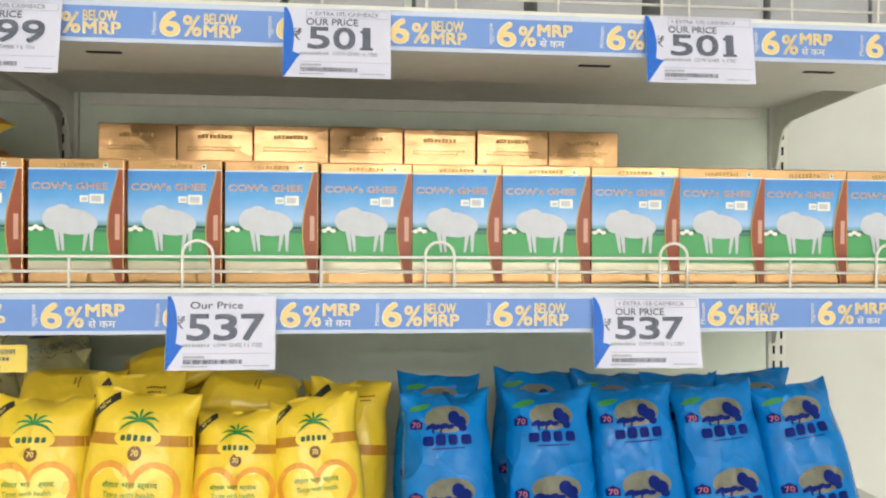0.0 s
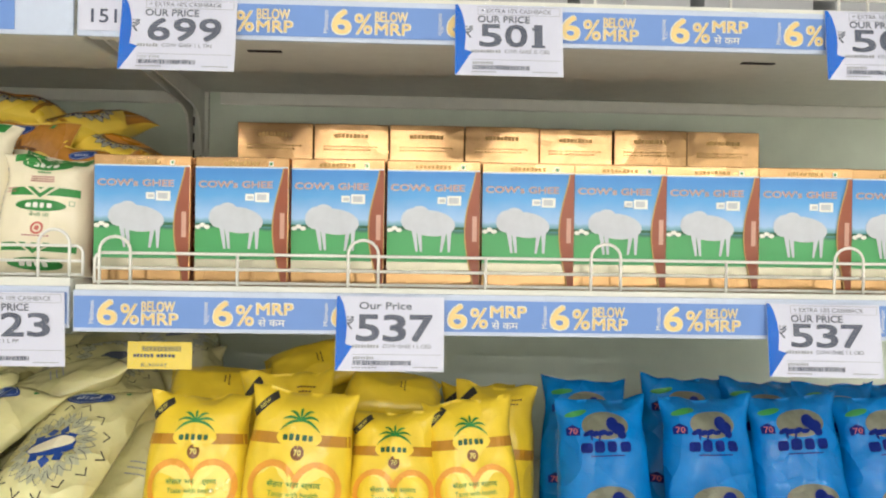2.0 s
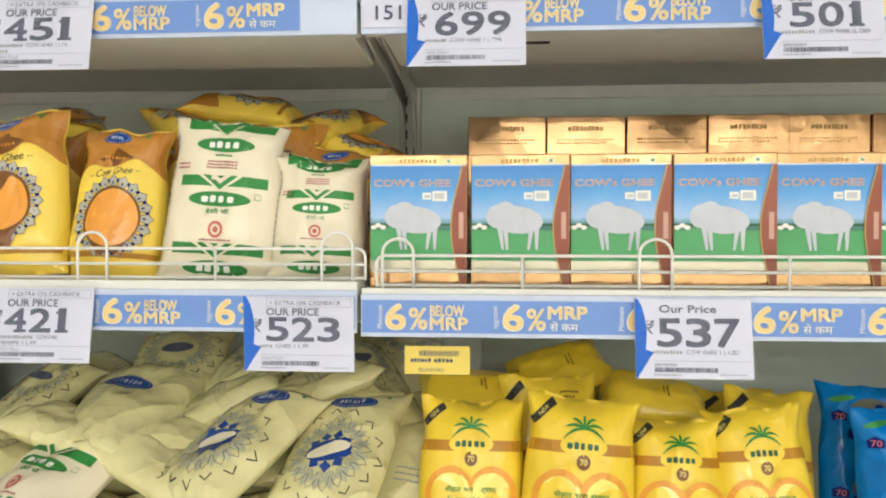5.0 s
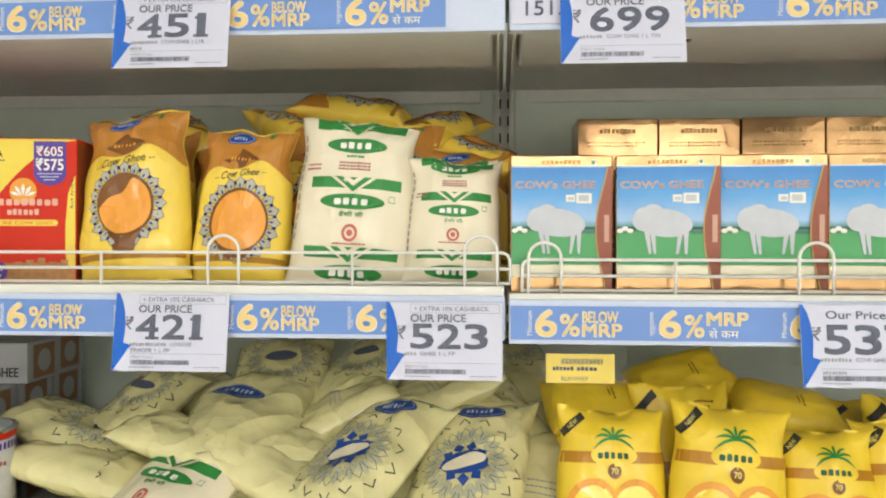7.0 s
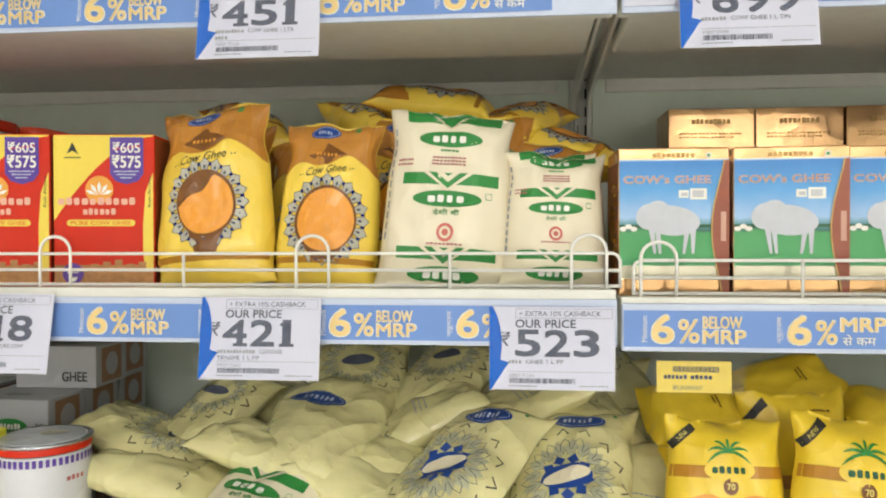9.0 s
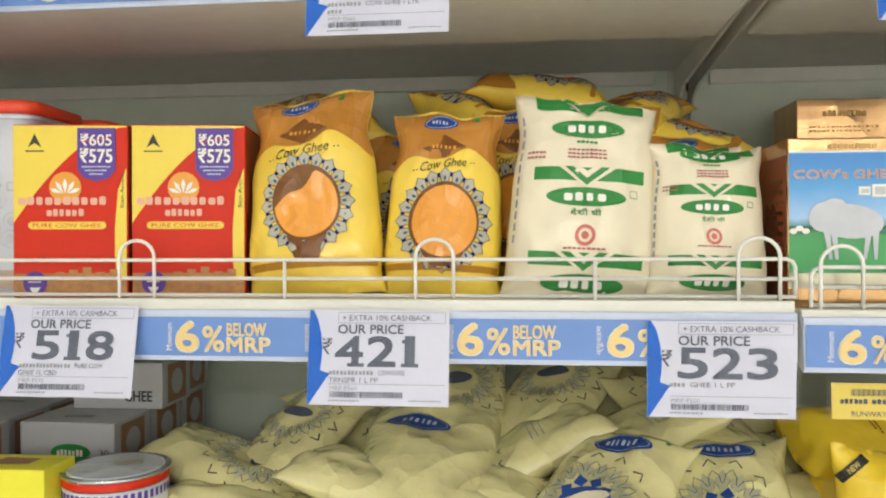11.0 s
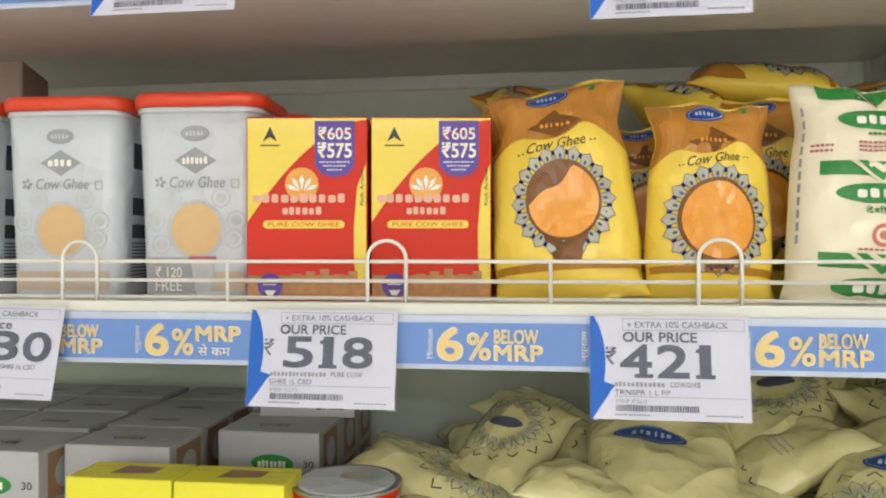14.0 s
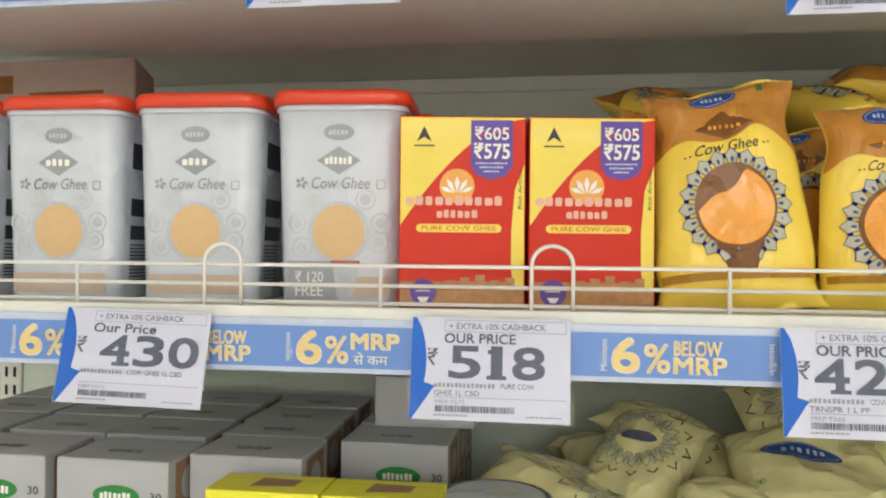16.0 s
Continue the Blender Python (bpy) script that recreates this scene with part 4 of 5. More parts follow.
def golden_prints(p, s, w, h, mid=0.43, wave=False):
    """Bronze top, handwriting and a bowl in a ring of petals; mid: the height of the bowl; wave: a bowl that is not full."""
    v, f = rect(-w * 0.497, h * 0.66, w * 0.497, h * 0.995, 24, 12)

    def edge(u):
        return 0.71 + 0.075 * math.exp(-((u - 0.22) / 0.16) ** 2) + 0.03 * math.exp(-((u + 0.3) / 0.12) ** 2) - 0.05 * math.exp(-((abs(u) - 0.5) / 0.07) ** 2)
    v = [(x, h * (edge(x / w) + (0.995 - edge(x / w)) * (z / h - 0.66) / 0.335)) for x, z in v]
    lay("bronze_top", (v, f), NANDAN_BROWN, p, s, 0.0006, "bronze printed top of the pouch")
    lay("blue_oval", oval(-w * 0.06, h * 0.93, w * 0.16, h * 0.04, 24, 3, 0.12), LOGO_BLUE, p, s, 0.0011)
    lay("oval_ring", ribbon([(-w * 0.06 + w * 0.14 * math.cos(k * math.pi / 12), h * 0.93 + h * 0.032 * math.sin(k * math.pi / 12) + 0.12 * w * 0.14 * math.cos(k * math.pi / 12)) for k in range(25)], 0.0005), STRIP_PALE, p, s, 0.0015)
    lay("name_bar", blocks(-w * 0.14, h * 0.918, w * 0.16, h * 0.022, 5, 0.45), STRIP_PALE, p, s, 0.0015)
    lay("brown_diamond", filled([(-w * 0.24, h * 0.775), (-w * 0.02, h * 0.72), (w * 0.2, h * 0.795), (-w * 0.02, h * 0.86)]), DEEP_BROWN, p, s, 0.0013)
    lay("name_bar", blocks(-w * 0.14, h * 0.772, w * 0.25, h * 0.022, 6, 0.5), ORANGE, p, s, 0.0017)
    v, f = words("Cow Ghee", -0.5, -0.5, 1, 1, 0.0, 0.3)
    lay("product_name", ([(w * (-0.02 + 0.42 * x), h * (0.69 + 0.048 * z + 0.03 * x)) for x, z in v], f), BLACK_INK, p, s, 0.0009, "dark handwritten product words")
    lay("dot_line", several(*[oval(w * q, h * (0.68 + 0.08 * q), w * 0.007, w * 0.007, 6, 1) for q in (-0.29, -0.26, 0.23, 0.26)]), BLACK_INK, p, s, 0.0009)
    q, cz = 0.121, h * mid
    outer, inner = [], []
    for k in range(20):
        a = 2 * math.pi * k / 20
        tip, foot, da = q * 0.352, q * 0.255, 0.13
        leaf = [(tip * math.cos(a), cz + tip * math.sin(a)), (q * 0.315 * math.cos(a + da), cz + q * 0.315 * math.sin(a + da)), (foot * math.cos(a + 0.1), cz + foot * math.sin(a + 0.1)), (foot * math.cos(a - 0.1), cz + foot * math.sin(a - 0.1)), (q * 0.315 * math.cos(a - da), cz + q * 0.315 * math.sin(a - da))]
        outer.append(fan(leaf))
        inner.append(ribbon([leaf[2], leaf[1], leaf[0], leaf[4], leaf[3]], 0.0007))
        inner.append(oval(q * 0.28 * math.cos(a), cz + q * 0.28 * math.sin(a), 0.0021, 0.0012, 8, 1, a))
    lay("petal_ring", several(*outer), GREY_PRINT, p, s, 0.0009, "silver-grey petal ring")
    lay("petal_line", several(*inner), INK, p, s, 0.0012)
    lay("petal_line", several(*[oval(q * 0.305 * math.cos(math.pi * (2 * k + 1) / 20), cz + q * 0.305 * math.sin(math.pi * (2 * k + 1) / 20), 0.0022, 0.0013, 8, 1, math.pi * (2 * k + 1) / 20) for k in range(20)]), RATH_DARK, p, s, 0.0013)
    lay("brown_bowl", oval(0, cz, q * 0.255, q * 0.26, 28, 4), DEEP_BROWN, p, s, 0.0016)
    if wave:
        pts = [(q * 0.235 * math.cos(a), cz - q * 0.005 + q * 0.235 * math.sin(a)) for a in [math.pi * (1.02 + 1.36 * k / 28) for k in range(29)]]
        a, b = pts[-1], pts[0]
        pts += [(a[0] + (b[0] - a[0]) * t, a[1] + (b[1] - a[1]) * t + q * 0.05 * math.sin(2.0 * math.pi * t + 2.6) * (1 - t)) for t in [k / 12 for k in range(1, 12)]]
        lay("orange_disc", filled(pts), ORANGE_DISC, p, s, 0.0024, "orange bowl print with a wavy level")
    else:
        lay("orange_disc", oval(q * 0.005, cz - h * 0.005, q * 0.232, q * 0.242, 28, 4), ORANGE_DISC, p, s, 0.002, "orange disc print")
    lay("brown_foot", filled([(-q * 0.15, cz - q * 0.215), (-q * 0.08, max(h * 0.14, cz - q * 0.4)), (q * 0.08, max(h * 0.14, cz - q * 0.4)), (q * 0.15, cz - q * 0.215)]), DEEP_BROWN, p, s, 0.0018)
    lay("foot_band", rect(-w * 0.485, h * 0.12, w * 0.485, h * 0.155, 18, 2), DALDA_BROWN, p, s, 0.0008)
    lay("green_dot", rect(w * 0.24, h * 0.945, w * 0.29, h * 0.975), GREEN, p, s, 0.001)


def tick(cx, cz, s, a):
    """A small open V turned by a."""
    c, q = math.cos(a), math.sin(a)
    return ribbon([(cx + c * x - q * z, cz + q * x + c * z) for x, z in ((-s, s * 0.5), (0, -s * 0.5), (s, s * 0.5))], 0.0013)


def petal_ring(p, s, w, cz, dark):
    """A ring of outlined petals and, round it, a ring of open ticks."""
    lay("mandala", several(*petals(0, cz, w * 0.2, w * 0.38, 16, 1.1)), PETAL_PALE, p, s, 0.0008, "faint grey petal ring")
    lines, ticks = [], []
    for k in range(16):
        a = 2 * math.pi * (k + 0.5) / 16
        lines.append(ribbon([(w * r * math.cos(a + d), cz + w * r * math.sin(a + d)) for r, d in ((0.26, -0.17), (0.33, -0.12), (0.38, 0), (0.33, 0.12), (0.26, 0.17))], 0.0007))
        lines.append(ribbon([(w * r * math.cos(a + d), cz + w * r * math.sin(a + d)) for r, d in ((0.22, -0.1), (0.28, 0), (0.22, 0.1))], 0.0006))
    for k in range(14):
        a = 2 * math.pi * k / 14
        ticks.append(tick(w * 0.45 * math.cos(a), cz + w * 0.45 * math.sin(a), w * 0.05, a + math.pi / 2))
    lay("petal_line", several(*lines), BLACK_INK if dark else INK, p, s, 0.0012)
    lay("zigzag_line", several(*ticks), BLACK_INK, p, s, 0.0012)


def name_oval(p, s, w, x, z, turn):
    lay("blue_oval", oval(x, z, w * 0.25, w * 0.095, 24, 4, turn), LOGO_BLUE, p, s, 0.0011, "blue name oval")
    lay("oval_ring", ribbon([(x + math.cos(turn) * w * 0.225 * math.cos(a) - math.sin(turn) * w * 0.078 * math.sin(a), z + math.sin(turn) * w * 0.225 * math.cos(a) + math.cos(turn) * w * 0.078 * math.sin(a)) for a in [k * math.pi / 12 for k in range(25)]], 0.0006), STRIP_PALE, p, s, 0.0017)
    v, f = blocks(-w * 0.14, -w * 0.03, w * 0.28, w * 0.06, 6, 0.5)
    lay("name_bar", ([(x + math.cos(turn) * a - math.sin(turn) * b, z + math.sin(turn) * a + math.cos(turn) * b) for a, b in v], f), STRIP_PALE, p, s, 0.0017)


def clear_prints(p, s, w, h):
    """A petal ring with a blue middle and a blue name oval above it."""
    cz = h * 0.38
    petal_ring(p, s, w, cz, False)
    lay("blue_middle", several(oval(0, cz, w * 0.21, w * 0.12, 26, 4, 0.3), *petals(0, cz, w * 0.12, w * 0.225, 9, 0.9)), LOGO_BLUE, p, s, 0.0014, "blue petal print")
    lay("pale_middle", oval(0, cz, w * 0.2, w * 0.07, 26, 4, 0.45), CREAM, p, s, 0.002)
    name_oval(p, s, w, w * 0.02, h * 0.8, 0.1)
    lay("green_dot", oval(w * 0.33, h * 0.9, w * 0.02, w * 0.02, 10, 1), GREEN, p, s, 0.0009)


def ring_prints(p, s, w, h):
    """A dark-lined petal ring alone, with a dark middle."""
    petal_ring(p, s, w, h * 0.34, True)
    lay("dark_middle", oval(0, h * 0.34, w * 0.17, w * 0.07, 20, 3, 0.2), INK, p, s, 0.0014)


def oval_prints(p, s, w, h):
    """The blue name oval alone."""
    name_oval(p, s, w, w * 0.08, h * 0.36, -0.12)
    lay("green_dot", several(ribbon([(w * 0.36, h * 0.55), (w * 0.41, h * 0.55), (w * 0.41, h * 0.585), (w * 0.36, h * 0.585), (w * 0.36, h * 0.55)], 0.0006), oval(w * 0.385, h * 0.5675, w * 0.013, w * 0.013, 8, 1)), GREEN, p, s, 0.0009)


def plain_back(p, s, w, h):
    lay("text_line", several(*[blocks(w * 0.02, h * (0.6 - 0.04 * k), w * 0.3, h * 0.01, 7) for k in range(3)]), INK_SOFT, p, s, 0.0009)
    lay("zigzag_line", several(*[tick(-w * 0.4 + w * 0.16 * k, h * (0.28 + 0.012 * math.sin(2.0 * k)), w * 0.034, 0.2 - 0.08 * k) for k in range(6)]), BLACK_INK, p, s, 0.001)


# yellow pouches, right bay, lower shelf
Y = dict(name="yellow_pouch", category="pouch", group="yellow fat pouches")


def yellow(m, w, h, t, seed, label="bright yellow film pouch with a tan band and green palm print"):
    return standing_pouch(m, Y["name"], label, Y["category"], Y["group"], w, h, t, seed, DALDA, yellow_prints, 0.3)


yellow(pose(-0.432, 0.805, LOW, -14, 0, 0), 0.113, 0.158, 0.05, 1.0)
yellow(pose(-0.334, 0.792, LOW, -12, 4, 0), 0.116, 0.164, 0.052, 2.0)
yellow(pose(-0.234, 0.803, LOW, -15, 1, 0), 0.102, 0.143, 0.05, 3.0)
yellow(pose(-0.146, 0.806, LOW, -14, -4, 2), 0.102, 0.154, 0.05, 4.0)
rear_yellow = "yellow film pouch slumped behind the front row"


def lying_prints(p, s, w, h):
    lay("text_line", several(blocks(-w * 0.05, h * 0.62, w * 0.24, h * 0.016, 6), blocks(-w * 0.02, h * 0.58, w * 0.16, h * 0.016, 4)), DEEP_BROWN, p, s, 0.001)


def yellow_rear(m, w, h, t, seed, prints=rear_prints):
    return standing_pouch(m, Y["name"], rear_yellow, Y["category"], Y["group"], w, h, t, seed, DALDA, prints, 0.3, 0.1)


yellow_rear(pose(-0.437, 0.872, LOW, -12, 3, 3), 0.112, 0.152, 0.045, 5.0)
yellow_rear(pose(-0.345, 0.868, LOW, -10, -3, 0), 0.118, 0.172, 0.045, 6.0)
yellow_rear(pose(-0.23, 0.875, LOW, -14, -8, 0), 0.112, 0.148, 0.045, 7.0)
yellow_rear(pose(-0.13, 0.875, LOW, -13, 4, 0), 0.104, 0.158, 0.045, 8.0)
for k, x in enumerate((-0.44, -0.335, -0.23, -0.13)):
    yellow_rear(pose(x, 0.95, LOW, -12, 2 - k, 0), 0.104, 0.145, 0.05, 9.0 + k)
rear_yellow = "yellow film pouch lying over the rear row"
for k, (x, y, z, tip, lean, heading) in enumerate(((-0.435, 0.915, 0.142, -62, 86, 4), (-0.335, 0.965, 0.162, -52, 62, -14), (-0.238, 0.925, 0.138, -60, 98, 5))):
    yellow_rear(pose(x, y, LOW + z, 0, 0, heading) @ pose(0, 0, 0, tip) @ pose(0, 0, 0, 0, lean) @ pose(0, 0, -0.055), 0.085, 0.11, 0.045, 14.0 + k, lying_prints)

# blue pouches
def blue(m, w, h, t, seed, label="glossy blue film pouch with navy bars and an oval print"):
    return standing_pouch(m, "blue_pouch", label, "pouch", "blue fat pouches", w, h, t, seed, RATH, blue_prints, 0.3)


for k, (x, y, tilt, h) in enumerate(((-0.012, 0.81, -2, 0.156), (0.098, 0.81, -1, 0.158), (0.2, 0.815, -4, 0.16), (0.302, 0.818, -6, 0.16), (0.404, 0.82, -9, 0.161))):
    blue(pose(x, y, LOW, -12, tilt, 0), 0.106, h, 0.05, 20.0 + k)
for k, (x, tilt, h) in enumerate(((-0.022, 2, 0.164), (0.09, 3, 0.166), (0.185, 2, 0.163), (0.275, 0, 0.162), (0.375, -3, 0.164))):
    blue(pose(x, 0.885, LOW, -12, tilt, 0), 0.106, h, 0.05, 30.0 + k, "glossy blue film pouch standing in the second row")

# golden and cream pouches, left bay, middle shelf
def golden(m, w, h, t, seed, label="golden yellow ghee pouch with a bronze top and orange disc", prints=golden_prints):
    return standing_pouch(m, "golden_pouch", label, "pouch", "golden ghee pouches", w, h, t, seed, NANDAN, prints, 0.2, 0.06, 0.11)


def cream(m, w, h, t, seed, label="cream film ghee pouch with green bands and ovals", drop=0.045):
    return standing_pouch(m, "cream_pouch", label, "pouch", "cream ghee pouches", w, h, t, seed, CREAM, lambda p, s, a, b: cream_prints(p, s, a, b, drop), 0.2)


golden(pose(-0.895, 0.812, MID_L, -11, -4, 0), 0.12, 0.171, 0.05, 41.0, prints=lambda p, s, w, h: golden_prints(p, s, w, h, 0.43, True))
golden(pose(-0.792, 0.815, MID_L, -10, 2, 4), 0.102, 0.152, 0.05, 42.0, prints=lambda p, s, w, h: golden_prints(p, s, w, h, 0.385))
cream(pose(-0.683, 0.808, MID_L, -8, 3.5, 3), 0.124, 0.158, 0.045, 43.0)
cream(pose(-0.585, 0.81, MID_L, -9, 2, 3), 0.098, 0.12, 0.045, 44.0, "shorter cream film ghee pouch with green bands and ovals", -0.035)
cream(pose(-0.595, 0.855, MID_L, -9, 2, 3), 0.11, 0.126, 0.04, 45.0, "cream film ghee pouch standing in the second row")
behind = "golden ghee pouch with bronze top standing behind the others"
for k, (x, h, tilt) in enumerate(((-0.93, 0.165, 3), (-0.82, 0.15, -3), (-0.74, 0.17, 4), (-0.655, 0.17, 2), (-0.58, 0.14, 0))):
    golden(pose(x, 0.9, MID_L, -8, tilt, 0), 0.11, h, 0.05, 46.0 + k, behind)
flatlabel = "golden ghee pouch lying across the top of the rear row"
for k, x in enumerate((-0.94, -0.83, -0.73, -0.64, -0.57)):
    golden(pose(x, 0.985, MID_L, -6, 0, 0), 0.1, 0.148 - 0.025 * (k == 4), 0.05, 100.0 + k, behind)
for k, (x, y, z, tip, lean, heading) in enumerate(((-0.925, 0.965, 1.535, -70, 0, 30), (-0.7875, 0.965, 1.53, -66, 30, 60), (-0.7085, 0.985, 1.553, -80, 0, 86), (-0.615, 0.99, 1.535, -74, 0, -30), (-0.572, 0.965, 1.503, -70, 0, 70))):
    golden(pose(x, y, z, 0, 0, heading) @ pose(0, 0, 0, tip, lean, 0) @ pose(0, 0, -0.055 if k == 1 else -0.07), 0.075 if k == 1 else 0.092, 0.11 if k == 1 else 0.14, 0.045, 52.0 + k, flatlabel)


# pale pouches heaped on the lower shelf
def pale(m, seed, w=0.118, h=0.17, t=0.056, label="pale yellow see-through ghee pouch lying in a heap", prints=clear_prints, film=None):
    p = thing("pale_pouch", m @ pose(0, 0, -h / 2), label, "pouch", "heaped ghee pouches")
    front, rear = pouch_surface(w, h, t, seed, 0.1)
    prints(part("film", pouch_mesh(w, h, front, rear), film or PARAS, p), front, w, h)
    return p


HEAP = (
    # x, y, z, tip back, heading, print, width, height
    (-1.007, 0.91, 1.19, -72, 78, 2, 0.118, 0.165), (-0.955, 0.94, 1.207, -122, 150, 2, 0.1, 0.15), (-0.815, 0.89, 1.213, -110, 176, 3, 0.135, 0.17),
    (-0.796, 0.97, 1.24, -122, 188, 2, 0.12, 0.15), (-0.702, 0.98, 1.245, -118, 150, 2, 0.11, 0.15), (-0.563, 0.95, 1.231, -116, 214, 2, 0.118, 0.17),
    (-0.621, 0.92, 1.23, -72, -68, 1, 0.1, 0.16), (-0.717, 0.92, 1.214, -64, -82, 1, 0.1, 0.14), (-0.853, 0.86, 1.194, -78, 80, 1, 0.09, 0.16),
    (-0.749, 0.87, 1.187, -76, 84, 1, 0.1, 0.16), (-0.665, 0.825, 1.197, -62, -34, 0, 0.118, 0.17), (-0.566, 0.84, 1.187, -58, -12, 0, 0.118, 0.165),
    (-0.971, 0.86, 1.167, -80, 84, 1, 0.1, 0.17), (-0.635, 1.06, 1.254, -110, 170, 1, 0.118, 0.16), (-0.899, 1.02, 1.215, -70, 60, 1, 0.11, 0.16),
    (-0.522, 1.06, 1.248, -112, 200, 2, 0.118, 0.16), (-0.751, 0.83, 1.172, -74, 70, 1, 0.1, 0.15),
    (-0.528, 0.93, 1.165, -50, -22, 1, 0.118, 0.17), (-0.535, 1.03, 1.2, -46, -28, 2, 0.118, 0.17), (-0.512, 0.862, 1.14, -44, -16, 1, 0.118, 0.17),
    (-1.0, 1.02, 1.15, -80, 60, 1, 0.118, 0.17),
)
for k, (x, y, z, tip, heading, kind, w, h) in enumerate(HEAP):
    pale(pose(x, y, z, 0, 0, heading) @ pose(0, 0, 0, tip), 60.0 + k, w, h, 0.048, prints=(clear_prints, plain_back, ring_prints, oval_prints)[kind])
pale(pose(-0.853, 0.81, 1.16, 0, 0, -22) @ pose(0, 0, 0, -62, 0, 0), 78.0, w=0.13, label="cream green-printed ghee pouch lying on the heap", prints=cream_prints, film=CREAM)
under = "pale yellow ghee pouch lying flat under the heap"
for j, (yy, zz) in enumerate(((0.83, 1.112), (0.94, 1.112), (1.05, 1.112), (0.9, 1.148), (1.03, 1.15), (1.06, 1.19))):
    for i, xx in enumerate((-0.98, -0.86, -0.74, -0.62)):
        pale(pose(xx + 0.02 * (j % 2), yy, zz, 0, 0, 90 + 8 * ((i + j) % 3)) @ pose(0, 0, 0, -86, 0, 0), 80.0 + 5 * j + i, label=under, prints=plain_back, w=0.1, h=0.13)


# ---- red and yellow cartons, left bay ----
def red_carton(m):
    w, d, h = 0.0935, 0.075, 0.1425
    c = thing("red_carton", m, "red and yellow ghee carton with a purple price flash", "carton", "red ghee cartons")
    shell = part("box", carton_shell(w, d, h), RED, c, "red card box")
    s = flat(0)
    arc = [(-w / 2 + 0.0008 + (w - 0.0016) * k / 16, h * (0.43 + 0.555 * (1 - (1 - k / 16) ** 1.75))) for k in range(17)]
    band = [q for x, z in arc for q in ((x, z), (x, h - 0.001))]
    lay("yellow_corner", (band, [(2 * k, 2 * k + 2, 2 * k + 3, 2 * k + 1) for k in range(16)]), YELLOW_CARD, shell, s, 0.0004, "yellow printed corner")
    lay("yellow_margin", fan([(w / 2 - 0.001, 0.016), (w / 2 - 0.001, h * 0.75), (w / 2 - 0.008, h * 0.62), (w / 2 - 0.0105, h * 0.4), (w / 2 - 0.0105, h * 0.22), (w / 2 - 0.009, 0.016)]), YELLOW_CARD, shell, s, 0.0006, "yellow printed margin")
    flash = [(0.006, h - 0.003), (0.006, h - 0.037), (0.011, h - 0.044), (0.0215, h - 0.047), (0.032, h - 0.044), (0.037, h - 0.037), (0.037, h - 0.003)]
    lay("purple_flash", fan(flash), PURPLE, shell, s, 0.0008, "purple price flash")
    lay("old_price", words("₹605", 0.009, h - 0.0175, 0.025, 0.0095, 0.02), WHITE_INK, shell, s, 0.0011)
    lay("strike", ribbon([(0.009, h - 0.0145), (0.034, h - 0.011)], 0.001), RED, shell, s, 0.0014)
    lay("new_price", words("₹575", 0.0085, h - 0.0315, 0.026, 0.0115, 0.03), WHITE_INK, shell, s, 0.0011)
    lay("flash_line", several(blocks(0.0095, h - 0.0355, 0.024, 0.0012, 9), blocks(0.0125, h - 0.0385, 0.018, 0.0012, 7), blocks(0.0155, h - 0.0415, 0.012, 0.0012, 5)), STRIP_PALE, shell, s, 0.0011)
    lay("dark_mark", several(fan([(-0.034, h - 0.019), (-0.0285, h - 0.0075), (-0.023, h - 0.019), (-0.0285, h - 0.0155)]), rect(-0.036, h - 0.0225, -0.021, h - 0.0215)), BLACK_INK, shell, s, 0.0008)
    lay("sun_print", oval(-0.004, h * 0.635, 0.013, 0.013, 20, 2), ORANGE, shell, s, 0.0006)
    lay("petal_print", several(*[fan([(-0.004 + 0.002 * math.cos(a), h * 0.6), (-0.004 + 0.009 * math.cos(a + 0.22), h * 0.6 + 0.008 * math.sin(a + 0.22)), (-0.004 + 0.013 * math.cos(a), h * 0.6 + 0.0125 * math.sin(a)), (-0.004 + 0.009 * math.cos(a - 0.22), h * 0.6 + 0.008 * math.sin(a - 0.22))]) for a in (0.35, 0.95, 1.57, 2.2, 2.8)]), WHITE_INK, shell, s, 0.0009, "white petal print")
    lay("name_bar", blocks(-0.042, h * 0.535, 0.073, 0.007, 10, 0.22), NAME_PALE, shell, s, 0.0008, "plain pale bars")
    lay("name_bar", blocks(-0.019, h * 0.47, 0.031, 0.006, 6, 0.25), NAME_PALE, shell, s, 0.0008)
    lay("pill", several(rect(-0.031, h * 0.395, 0.026, h * 0.395 + 0.0062, 4, 1), oval(-0.031, h * 0.395 + 0.0031, 0.0031, 0.0031, 12, 1), oval(0.026, h * 0.395 + 0.0031, 0.0031, 0.0031, 12, 1)), YELLOW_CARD, shell, s, 0.0006)
    lay("pill_line", words("PURE COW GHEE", -0.03, h * 0.395 + 0.0014, 0.055, 0.0034, 0.01), RED, shell, s, 0.0009)
    lay("town_print", rect(-w / 2 + 0.001, 0.001, w / 2 - 0.001, 0.02, 10, 2), SCENERY, shell, s, 0.0004, "terracotta town print")
    lay("town_print", several(*[rect(-0.012 + 0.011 * k, 0.015, -0.005 + 0.011 * k, 0.021 + 0.002 * (k % 3)) for k in range(5)]), SCENERY, shell, s, 0.0007)
    lay("round_seal", oval(-0.0285, 0.012, 0.0098, 0.0098, 20, 2), PURPLE, shell, s, 0.0009, "dark purple round seal")
    lay("seal_line", several(blocks(-0.034, 0.0125, 0.011, 0.0012, 5), fan([(-0.033, 0.0085), (-0.024, 0.0085), (-0.0265, 0.0045), (-0.0305, 0.0045)])), WHITE_INK, shell, s, 0.0012)
